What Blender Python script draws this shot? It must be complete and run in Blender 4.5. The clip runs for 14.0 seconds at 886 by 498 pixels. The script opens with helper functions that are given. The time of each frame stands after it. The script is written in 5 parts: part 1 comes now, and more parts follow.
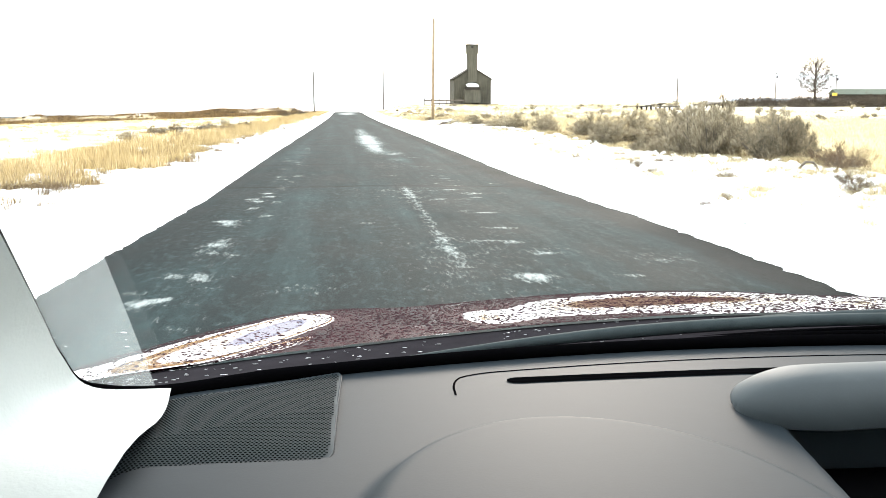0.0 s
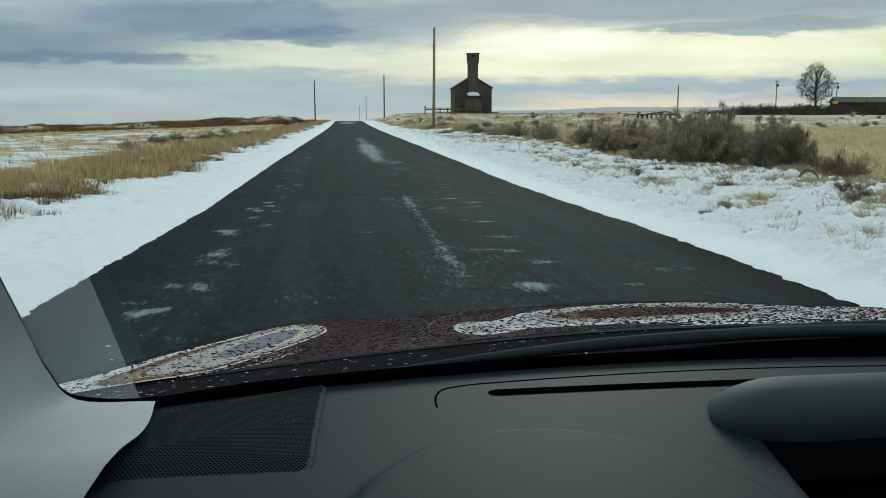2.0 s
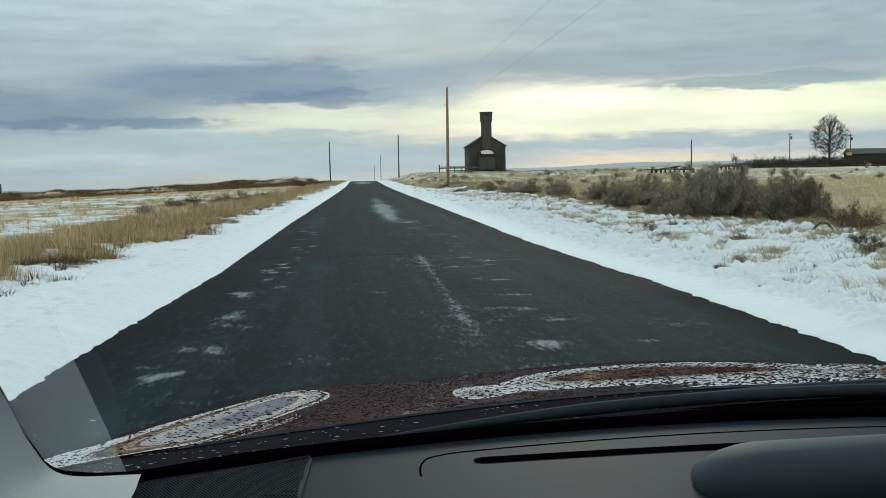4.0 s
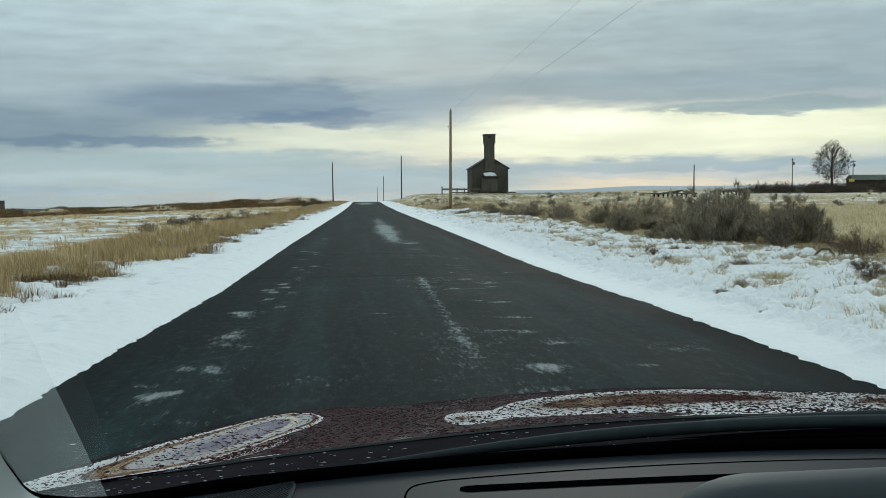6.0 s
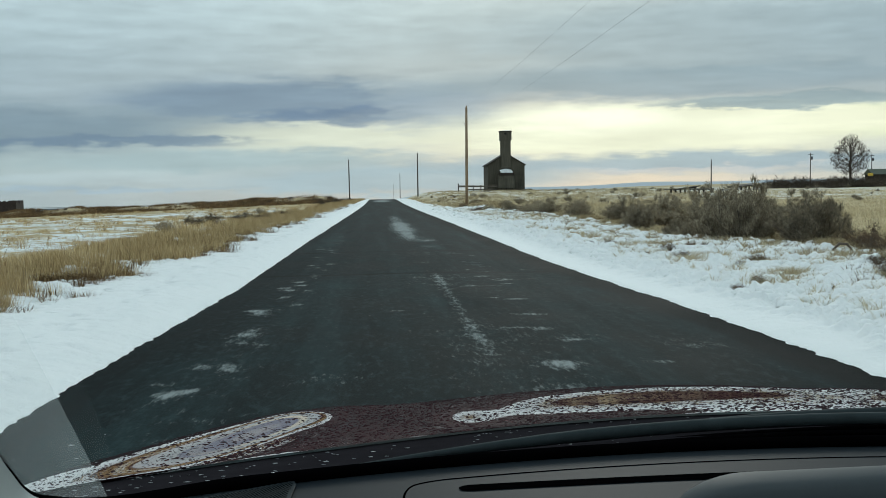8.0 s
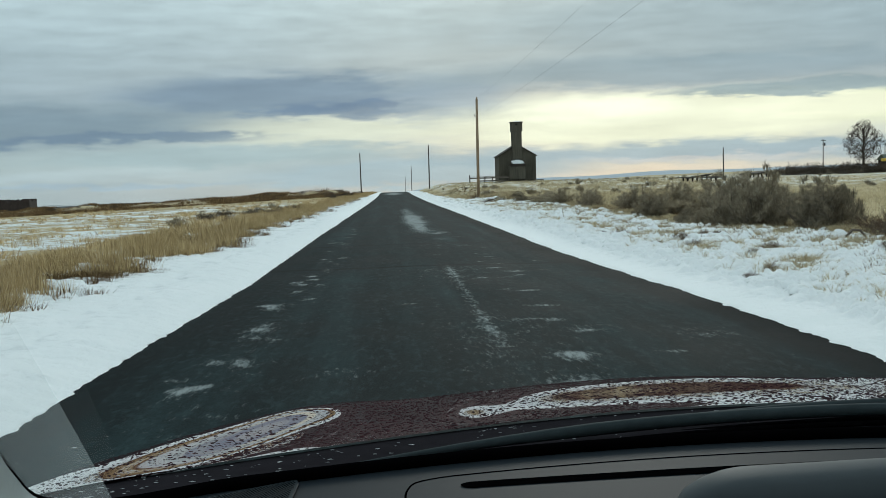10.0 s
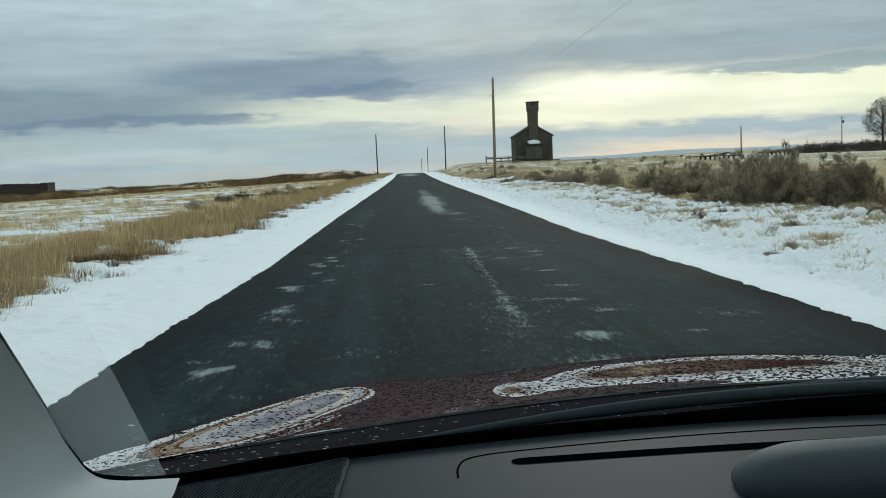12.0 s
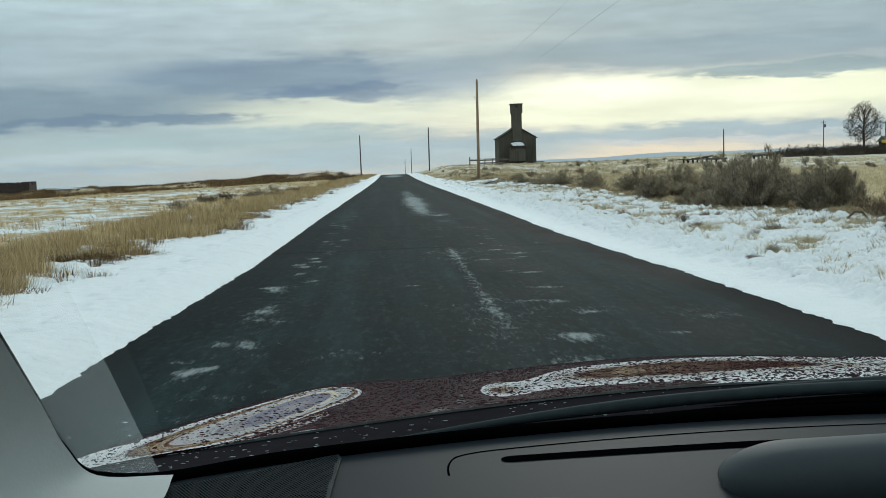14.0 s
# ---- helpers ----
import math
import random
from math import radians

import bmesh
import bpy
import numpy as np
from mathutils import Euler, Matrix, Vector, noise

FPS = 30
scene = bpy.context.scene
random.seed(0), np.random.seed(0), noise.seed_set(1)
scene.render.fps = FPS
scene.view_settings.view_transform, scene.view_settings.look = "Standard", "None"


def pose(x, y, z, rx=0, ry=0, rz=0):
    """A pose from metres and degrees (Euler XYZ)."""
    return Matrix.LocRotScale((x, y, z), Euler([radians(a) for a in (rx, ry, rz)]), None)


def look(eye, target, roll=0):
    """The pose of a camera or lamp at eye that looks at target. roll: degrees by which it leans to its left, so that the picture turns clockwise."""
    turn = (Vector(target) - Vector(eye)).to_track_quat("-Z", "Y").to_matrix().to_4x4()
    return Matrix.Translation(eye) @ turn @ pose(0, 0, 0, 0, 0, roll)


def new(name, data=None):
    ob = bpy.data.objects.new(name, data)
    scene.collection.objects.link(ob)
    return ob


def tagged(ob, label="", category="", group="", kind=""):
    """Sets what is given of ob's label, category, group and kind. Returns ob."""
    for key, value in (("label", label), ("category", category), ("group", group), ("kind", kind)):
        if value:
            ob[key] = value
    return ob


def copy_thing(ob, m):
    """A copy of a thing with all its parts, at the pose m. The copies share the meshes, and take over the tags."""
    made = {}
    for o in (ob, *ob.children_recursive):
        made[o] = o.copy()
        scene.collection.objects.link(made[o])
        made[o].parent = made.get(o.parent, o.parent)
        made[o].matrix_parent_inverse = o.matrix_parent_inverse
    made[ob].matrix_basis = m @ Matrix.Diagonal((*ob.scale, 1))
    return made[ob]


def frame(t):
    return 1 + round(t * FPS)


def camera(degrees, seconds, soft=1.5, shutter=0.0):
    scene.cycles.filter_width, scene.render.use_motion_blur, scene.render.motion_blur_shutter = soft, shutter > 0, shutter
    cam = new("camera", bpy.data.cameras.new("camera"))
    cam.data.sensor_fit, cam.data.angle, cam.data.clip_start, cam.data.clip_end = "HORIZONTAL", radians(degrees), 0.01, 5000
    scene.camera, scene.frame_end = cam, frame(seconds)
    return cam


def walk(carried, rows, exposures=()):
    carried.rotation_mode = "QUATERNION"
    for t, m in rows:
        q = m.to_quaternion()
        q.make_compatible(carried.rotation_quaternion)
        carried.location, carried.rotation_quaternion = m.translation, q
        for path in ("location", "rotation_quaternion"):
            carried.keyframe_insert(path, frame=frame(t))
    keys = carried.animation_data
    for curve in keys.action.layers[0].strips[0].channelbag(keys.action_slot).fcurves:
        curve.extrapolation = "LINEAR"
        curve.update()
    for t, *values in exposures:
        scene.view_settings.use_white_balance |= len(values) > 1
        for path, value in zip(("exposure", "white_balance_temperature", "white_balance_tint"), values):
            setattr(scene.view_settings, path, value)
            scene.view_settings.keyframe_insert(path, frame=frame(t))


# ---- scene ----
cam = camera(43.35, 14.0, soft=0.65)
walk(cam, [
    (0.0, pose(-0.047, 0.020, 1.388, 82.68, -0.05, -4.98)),
    (0.5, pose(-0.045, 0.007, 1.392, 83.39, 0.06, -4.61)),
    (1.0, pose(-0.040, 0.009, 1.396, 83.69, -0.30, -4.21)),
    (1.5, pose(-0.037, 0.005, 1.398, 83.84, -0.15, -4.38)),
    (2.0, pose(-0.031, 0.007, 1.394, 83.12, 0.05, -4.93)),
    (2.5, pose(-0.021, 0.011, 1.390, 82.87, 0.31, -5.07)),
    (3.0, pose(-0.016, 0.008, 1.390, 83.17, 1.01, -4.34)),
    (3.5, pose(-0.006, 0.004, 1.398, 84.62, 1.77, -4.18)),
    (3.7, pose(-0.004, -0.006, 1.403, 85.54, 1.42, -4.25)),
    (6.0, pose(0.011, 0.003, 1.407, 87.22, 0.43, -4.05)),
    (6.5, pose(0.013, 0.003, 1.406, 87.08, 0.30, -3.84)),
    (7.0, pose(0.015, 0.004, 1.406, 87.18, 0.26, -3.55)),
    (9.5, pose(0.044, -0.000, 1.414, 86.79, 1.64, -2.73)),
    (10.0, pose(0.040, 0.000, 1.414, 86.68, 1.67, -2.61)),
    (10.5, pose(0.040, -0.002, 1.415, 86.49, 1.92, -2.82)),
    (11.0, pose(0.041, -0.003, 1.417, 86.46, 2.19, -2.78)),
    (11.5, pose(0.015, -0.010, 1.415, 86.16, 1.92, -2.19)),
    (12.0, pose(0.011, 0.000, 1.412, 85.72, 2.11, -1.78)),
    (12.5, pose(0.012, -0.005, 1.413, 85.83, 2.40, -1.79)),
    (13.0, pose(0.013, 0.001, 1.410, 85.47, 2.15, -2.10)),
    (13.5, pose(0.002, -0.002, 1.408, 85.49, 1.73, -2.26)),
    (14.0, pose(0.003, -0.012, 1.412, 85.77, 1.75, -2.62)),
], exposures=[(0.0, 2.3, 6850, 17), (0.2, 1.85, 6700, 15), (0.4, 1.35, 6500, 12), (0.7, 0.65, 6300, 9), (1.0, 0.15, 6200, 7), (1.4, -0.15, 6150, 6), (2.0, -0.1, 6150, 6), (3.0, 0.02, 6150, 6), (6.0, -0.06, 6150, 6), (12.0, -0.06, 6150, 6), (14.0, 0.0, 6150, 6)])


# ---------- small tools ----------
def srgb(r, g, b):
    def lin(c):
        c /= 255.0
        return c / 12.92 if c <= 0.04045 else ((c + 0.055) / 1.055) ** 2.4
    return (lin(r), lin(g), lin(b), 1.0)


def smooth(a, b, v):
    t = np.clip((v - a) / (b - a), 0.0, 1.0)
    return t * t * (3 - 2 * t)


def value_noise(x, y, seed=0):
    """Smooth random relief in -1 to 1, with features about one unit wide."""
    x, y = np.asarray(x, float), np.asarray(y, float)
    i, j = np.floor(x).astype(np.int64), np.floor(y).astype(np.int64)
    u, v = x - i, y - j
    u, v = u * u * (3 - 2 * u), v * v * (3 - 2 * v)

    def lattice(a, b):
        h = (a * 374761393 + b * 668265263 + seed * 974634777) & 0x7FFFFFFF
        h = ((h ^ (h >> 13)) * 1274126177) & 0x7FFFFFFF
        return (h ^ (h >> 16)) % 10007 / 5003.0 - 1.0

    return (lattice(i, j) * (1 - u) + lattice(i + 1, j) * u) * (1 - v) + (lattice(i, j + 1) * (1 - u) + lattice(i + 1, j + 1) * u) * v


class Nodes:
    """A thin wrapper that adds nodes and links them."""

    def __init__(self, tree):
        self.tree = tree

    def add(self, kind):
        return self.tree.nodes.new(kind)

    def attribute(self, name):
        n = self.add("ShaderNodeAttribute")
        n.attribute_name = name
        return n.outputs["Fac"]

    def put(self, socket, value):
        if isinstance(value, bpy.types.NodeSocket):
            self.tree.links.new(value, socket)
        else:
            socket.default_value = value

    def math(self, op, a, b=0.0, c=0.0, clamp=False):
        n = self.add("ShaderNodeMath")
        n.operation, n.use_clamp = op, clamp
        for s, v in zip(n.inputs, (a, b, c)):
            self.put(s, v)
        return n.outputs[0]

    def mix(self, fac, a, b, blend="MIX"):
        n = self.add("ShaderNodeMix")
        n.data_type, n.blend_type = "RGBA", blend
        self.put(n.inputs["Factor"], fac)
        self.put(n.inputs[6], a)
        self.put(n.inputs[7], b)
        return n.outputs[2]

    def noise(self, vec, scale, detail=4.0, rough=0.55, distortion=0.0):
        n = self.add("ShaderNodeTexNoise")
        if vec is not None:
            self.put(n.inputs["Vector"], vec)
        self.put(n.inputs["Scale"], scale)
        self.put(n.inputs["Detail"], detail)
        self.put(n.inputs["Roughness"], rough)
        self.put(n.inputs["Distortion"], distortion)
        return n.outputs["Fac"]

    def ramp(self, fac, *stops):
        n = self.add("ShaderNodeValToRGB")
        e = n.color_ramp.elements
        while len(e) < len(stops):
            e.new(0.5)
        for el, (p, c) in zip(e, stops):
            el.position = p
            el.color = c if len(c) == 4 else (*c, 1.0)
        self.put(n.inputs[0], fac)
        return n.outputs[0]

    def band(self, v, a, b):
        """Smooth step from 0 at a to 1 at b."""
        n = self.add("ShaderNodeMapRange")
        n.interpolation_type = "SMOOTHSTEP"
        self.put(n.inputs[0], v)
        n.inputs[1].default_value, n.inputs[2].default_value = a, b
        return n.outputs[0]

    def scaled(self, vec, sx, sy, sz):
        n = self.add("ShaderNodeMapping")
        self.put(n.inputs["Vector"], vec)
        n.inputs["Scale"].default_value = (sx, sy, sz)
        return n.outputs[0]

    def bump(self, height, strength, distance=0.01):
        n = self.add("ShaderNodeBump")
        self.put(n.inputs["Height"], height)
        n.inputs["Strength"].default_value = strength
        n.inputs["Distance"].default_value = distance
        return n.outputs[0]


def material(name, rough=0.7, metal=0.0, spec=0.5):
    m = bpy.data.materials.new(name)
    m.use_nodes = True
    k = Nodes(m.node_tree)
    b = m.node_tree.nodes["Principled BSDF"]
    b.inputs["Roughness"].default_value = rough
    b.inputs["Metallic"].default_value = metal
    b.inputs["Specular IOR Level"].default_value = spec
    return m, k, b


def place(k):
    """World-sized coordinates of the shaded point."""
    return k.add("ShaderNodeNewGeometry").outputs["Position"]


def local(k):
    return k.add("ShaderNodeTexCoord").outputs["Object"]


def plain(name, colour, rough=0.6, metal=0.0, spec=0.5, vary=0.15, scale=40.0, relief=0.0):
    """A painted, moulded or cast surface with slight mottling at two scales."""
    m, k, b = material(name, rough, metal, spec)
    at = local(k)
    n = k.math("ADD", k.math("MULTIPLY", k.noise(at, scale), 0.6), k.math("MULTIPLY", k.noise(at, scale / 9), 0.4))
    lo = tuple(c * (1 - vary) for c in colour[:3]) + (1.0,)
    hi = tuple(min(1.0, c * (1 + vary)) for c in colour[:3]) + (1.0,)
    k.put(b.inputs["Base Color"], k.ramp(n, (0.3, lo), (0.7, hi)))
    if relief:
        k.put(b.inputs["Normal"], k.bump(k.noise(at, scale * 8, 2.0), relief, 0.002))
    return m


def grid_mesh(name, X, Y, Z, attrs=None):
    """A sheet over a rows x columns grid of points."""
    r, c = X.shape
    me = bpy.data.meshes.new(name)
    V = np.stack([X, Y, Z], -1).reshape(-1, 3)
    i = np.arange(r * c).reshape(r, c)
    F = np.stack([i[:-1, :-1], i[:-1, 1:], i[1:, 1:], i[1:, :-1]], -1).reshape(-1, 4)
    fill_mesh(me, V, F)
    for key, val in (attrs or {}).items():
        a = me.attributes.new(key, "FLOAT", "POINT")
        a.data.foreach_set("value", np.asarray(val, np.float32).ravel())
    return me


def fill_mesh(me, V, F, smooth_faces=True):
    n, k = F.shape
    me.vertices.add(len(V))
    me.vertices.foreach_set("co", np.asarray(V, np.float32).ravel())
    me.loops.add(n * k)
    me.loops.foreach_set("vertex_index", F.astype(np.int32).ravel())
    me.polygons.add(n)
    me.polygons.foreach_set("loop_start", np.arange(0, n * k, k, dtype=np.int32))
    me.polygons.foreach_set("loop_total", np.full(n, k, np.int32))
    me.polygons.foreach_set("use_smooth", np.full(n, smooth_faces))
    me.update(calc_edges=True)
    me.validate()
    return me


def part(name, data, mat, parent=None, label=""):
    """Links a bmesh or mesh as one object, under a thing or a part."""
    if isinstance(data, bmesh.types.BMesh):
        me = bpy.data.meshes.new(name)
        data.to_mesh(me)
        data.free()
        data = me
    if mat is not None and not data.materials:
        data.materials.append(mat)
    ob = new(name, data)
    if parent is not None:
        ob.parent = parent
    if label:
        tagged(ob, label)
    return ob


def thing(name, label, category, at=None, group="", kind=""):
    ob = new(name)
    ob.empty_display_size = 0.2
    if at is not None:
        ob.matrix_basis = at
    return tagged(ob, label, category, group, kind)


def box(bm, x0, x1, y0, y1, z0, z1, bevel=0.0):
    m = Matrix.LocRotScale(((x0 + x1) / 2, (y0 + y1) / 2, (z0 + z1) / 2), None, (x1 - x0, y1 - y0, z1 - z0))
    r = bmesh.ops.create_cube(bm, size=1.0, matrix=m)
    if bevel:
        es = list({e for v in r["verts"] for e in v.link_edges})
        bmesh.ops.bevel(bm, geom=es, offset=bevel, segments=2, affect="EDGES", profile=0.6)
    return bm


def tube(bm, pts, radii, sides=6, caps=True):
    """A round rod along points, with a radius for each."""
    rings = []
    pts = [Vector(p) for p in pts]
    for i, p in enumerate(pts):
        d = (pts[min(i + 1, len(pts) - 1)] - pts[max(i - 1, 0)]).normalized()
        u = d.cross(Vector((0.3, 0.2, 1.0)))
        if u.length < 1e-3:
            u = d.cross(Vector((1, 0, 0)))
        u.normalize()
        w = d.cross(u)
        r = radii if isinstance(radii, (int, float)) else radii[i]
        rings.append([bm.verts.new(p + (u * math.cos(a) + w * math.sin(a)) * r)
                      for a in [2 * math.pi * j / sides for j in range(sides)]])
    for a, b in zip(rings, rings[1:]):
        for j in range(sides):
            f = bm.faces.new((a[j], a[(j + 1) % sides], b[(j + 1) % sides], b[j]))
            f.smooth = True
    if caps:
        bm.faces.new(list(reversed(rings[0])))
        bm.faces.new(rings[-1])
    return bm


def rods(segs, sides=3):
    """Many thin rods at once: rows of start, end, start radius, end radius. Returns points and faces."""
    S = np.asarray(segs, float)
    a, b, ra, rb = S[:, :3], S[:, 3:6], S[:, 6], S[:, 7]
    d = b - a
    d /= np.linalg.norm(d, axis=1, keepdims=True) + 1e-9
    ref = np.where(np.abs(d[:, 2:3]) > 0.9, [[1.0, 0, 0]], [[0, 0, 1.0]])
    u = np.cross(d, ref)
    u /= np.linalg.norm(u, axis=1, keepdims=True) + 1e-9
    w = np.cross(d, u)
    ring = []
    for base, r in ((a, ra), (b, rb)):
        for j in range(sides):
            t = 2 * math.pi * j / sides
            ring.append(base + (u * math.cos(t) + w * math.sin(t)) * r[:, None])
    V = np.stack(ring, 1).reshape(-1, 3)
    o = np.arange(len(S))[:, None] * (2 * sides)
    F = np.concatenate([np.stack([o[:, 0] + j, o[:, 0] + (j + 1) % sides, o[:, 0] + sides + (j + 1) % sides, o[:, 0] + sides + j], 1)
                        for j in range(sides)])
    return V, F


def blades(name, P, height, width, lean, rng, away=None):
    """Thin bent grass blades at the points P (n x 3)."""
    n = len(P)
    h = height * (0.55 + 0.75 * rng.random(n)) if np.isscalar(height) else height
    az = rng.random(n) * 2 * math.pi
    side = np.stack([np.cos(az), np.sin(az), np.zeros(n)], 1)
    la = rng.random(n) * 2 * math.pi
    out = np.stack([np.cos(la), np.sin(la), np.zeros(n)], 1) * (lean * rng.random(n) * h)[:, None] + np.array([-0.10, -0.05, 0]) * h[:, None]
    if away is not None:
        out = out * 0.6 + away * (lean * 0.8 * h)[:, None]
    w = width * (0.6 + 0.8 * rng.random(n))
    up = np.array([0, 0, 1.0])
    mid = P + out * 0.35 + up * (h * 0.58)[:, None]
    tip = P + out + up * h[:, None]
    V = np.stack([P - side * w[:, None], P + side * w[:, None], mid + side * (w * 0.7)[:, None], mid - side * (w * 0.7)[:, None], tip], 1).reshape(-1, 3)
    o = np.arange(n) * 5
    F = np.concatenate([np.stack([o, o + 1, o + 2], 1), np.stack([o, o + 2, o + 3], 1), np.stack([o + 3, o + 2, o + 4], 1)])
    me = bpy.data.meshes.new(name)
    return fill_mesh(me, V, F, False)


# ---------- sky and light ----------
def build_world():
    w = bpy.data.worlds.new("overcast_sky")
    scene.world = w
    w.use_nodes = True
    k = Nodes(w.node_tree)
    bg = w.node_tree.nodes["Background"]
    way = k.add("ShaderNodeTexCoord").outputs["Generated"]
    s = k.add("ShaderNodeSeparateXYZ")
    k.put(s.inputs[0], way)
    az = k.math("MULTIPLY", k.math("ARCTAN2", s.outputs[0], s.outputs[1]), 57.2958)
    el = k.math("MULTIPLY", k.math("ARCSINE", s.outputs[2]), 57.2958)
    c = k.add("ShaderNodeCombineXYZ")
    k.put(c.inputs[0], k.math("MULTIPLY", az, 0.16))
    k.put(c.inputs[1], k.math("MULTIPLY", el, 0.9))
    flat = c.outputs[0]
    broad = k.math("SUBTRACT", k.noise(flat, 0.55, 7.0, 0.62), 0.5)
    fine = k.math("SUBTRACT", k.noise(k.scaled(flat, 1.25, 1.0, 1), 2.2, 7.0, 0.62), 0.5)
    wispy = k.math("SUBTRACT", k.noise(k.scaled(flat, 0.9, 1.2, 1), 1.3, 6.0, 0.6), 0.5)
    az_w = k.math("ADD", az, k.math("ADD", k.math("MULTIPLY", broad, 7.0), k.math("MULTIPLY", fine, 4.0)))
    el_w = k.math("ADD", el, k.math("ADD", k.math("MULTIPLY", broad, 1.3), k.math("MULTIPLY", fine, 1.1)))

    def cloud(a, e, sa, se, soft=(0.08, 0.85)):
        """A soft bank of cloud round an azimuth and elevation."""
        u = k.math("POWER", k.math("ABSOLUTE", k.math("DIVIDE", k.math("SUBTRACT", az_w, a), sa)), 2.0)
        v = k.math("POWER", k.math("ABSOLUTE", k.math("DIVIDE", k.math("SUBTRACT", el_w, e), se)), 2.0)
        g = k.math("EXPONENT", k.math("MULTIPLY", k.math("ADD", u, v), -1.0))
        return k.band(g, *soft)

    def layer(colour, mask, amount, over):
        return k.mix(k.math("MULTIPLY", mask, amount), over, colour)

    high = k.band(el_w, 4.6, 7.5)
    sky = k.add("ShaderNodeTexSky")
    sky.sky_type, sky.sun_disc = "NISHITA", False
    sky.sun_elevation, sky.sun_rotation = radians(7), radians(11)
    clear = k.mix(1.0, sky.outputs[0], (0.1, 0.1, 0.1, 1), "MULTIPLY")
    base = k.ramp(k.math("DIVIDE", el_w, 30.0, clamp=True),
                  (0.0, srgb(168, 182, 188)), (0.035, srgb(169, 185, 191)), (0.075, srgb(187, 198, 199)), (0.16, srgb(166, 179, 189)),
                  (0.22, srgb(171, 184, 192)), (0.30, srgb(190, 203, 208)), (0.42, srgb(205, 216, 219)), (1.0, srgb(214, 223, 226)))
    col = k.mix(0.94, clear, base)
    # the bright opening low over the plain, with the hidden sun behind it
    col = layer(srgb(235, 231, 208), cloud(-3.5, 3.0, 7.0, 0.9), 0.8, col)
    col = layer((1.0, 0.93, 0.69, 1), cloud(14.0, 3.0, 12.5, 1.45, (0.15, 0.7)), 0.92, col)
    col = layer(srgb(240, 236, 200), cloud(27.0, 3.3, 7.0, 1.0, (0.2, 0.7)), 0.85, col)
    col = layer((1.2, 1.10, 0.87, 1), cloud(10.3, 3.6, 4.4, 0.8, (0.05, 1.0)), 0.85, col)
    col = layer((1.1, 1.01, 0.76, 1), cloud(22.5, 3.3, 6.0, 0.7, (0.1, 0.9)), 0.7, col)
    # blue-grey banks
    col = layer(srgb(126, 143, 161), cloud(-5.8, 4.7, 7.6, 1.15, (0.12, 0.7)), 0.78, col)
    col = layer(srgb(112, 131, 156), cloud(-2.6, 3.9, 4.6, 0.40, (0.12, 0.75)), 0.62, col)
    col = layer(srgb(136, 151, 162), cloud(-18.0, 3.3, 10.5, 1.35), 0.92, col)
    col = layer(srgb(120, 137, 155), cloud(-13.5, 2.65, 7.0, 0.26, (0.12, 0.7)), 0.75, col)
    col = layer(srgb(152, 166, 180), cloud(3.0, 4.4, 3.2, 1.2), 0.6, col)
    col = layer(srgb(150, 164, 172), cloud(15.0, 5.4, 16.0, 0.95), 0.7, col)
    col = layer(srgb(155, 168, 172), cloud(20.5, 4.25, 6.5, 0.36, (0.2, 0.65)), 0.8, col)
    col = layer(srgb(165, 181, 190), cloud(16.0, 1.3, 18.0, 0.55), 0.8, col)
    col = layer(srgb(172, 187, 190), cloud(-8.0, 1.75, 11.0, 0.6), 0.75, col)
    col = layer(srgb(205, 217, 222), cloud(-12.0, 0.95, 11.0, 0.36), 0.25, col)
    col = layer(srgb(168, 186, 200), cloud(-14.0, 0.42, 8.0, 0.16), 0.5, col)
    col = layer(srgb(172, 188, 195), cloud(1.0, 0.6, 9.0, 0.75, (0.1, 0.7)), 0.75, col)
    col = layer(srgb(226, 213, 203), cloud(15.5, 0.95, 6, 0.16), 0.55, col)
    col = layer(srgb(158, 172, 179), cloud(17.0, 7.6, 15.0, 2.4), 0.65, col)
    # wisps
    shade = k.math("ADD", 1.0, k.math("ADD", k.math("MULTIPLY", wispy, 0.42), k.math("MULTIPLY", k.math("MULTIPLY", fine, high), 0.30)))
    g = k.add("ShaderNodeCombineColor")
    for i in range(3):
        k.put(g.inputs[i], shade)
    col = k.mix(1.0, col, g.outputs[0], "MULTIPLY")
    k.put(bg.inputs[0], col)
    bg.inputs[1].default_value = 1.1


build_world()
sun = bpy.data.lights.new("sun", "SUN")
sun.energy, sun.angle, sun.color = 0.6, radians(16), (1.0, 0.95, 0.84)
sun_ob = new("sun", sun)
sun_ob.matrix_basis = look((2, 10, 3.4), (0, 0, 0))


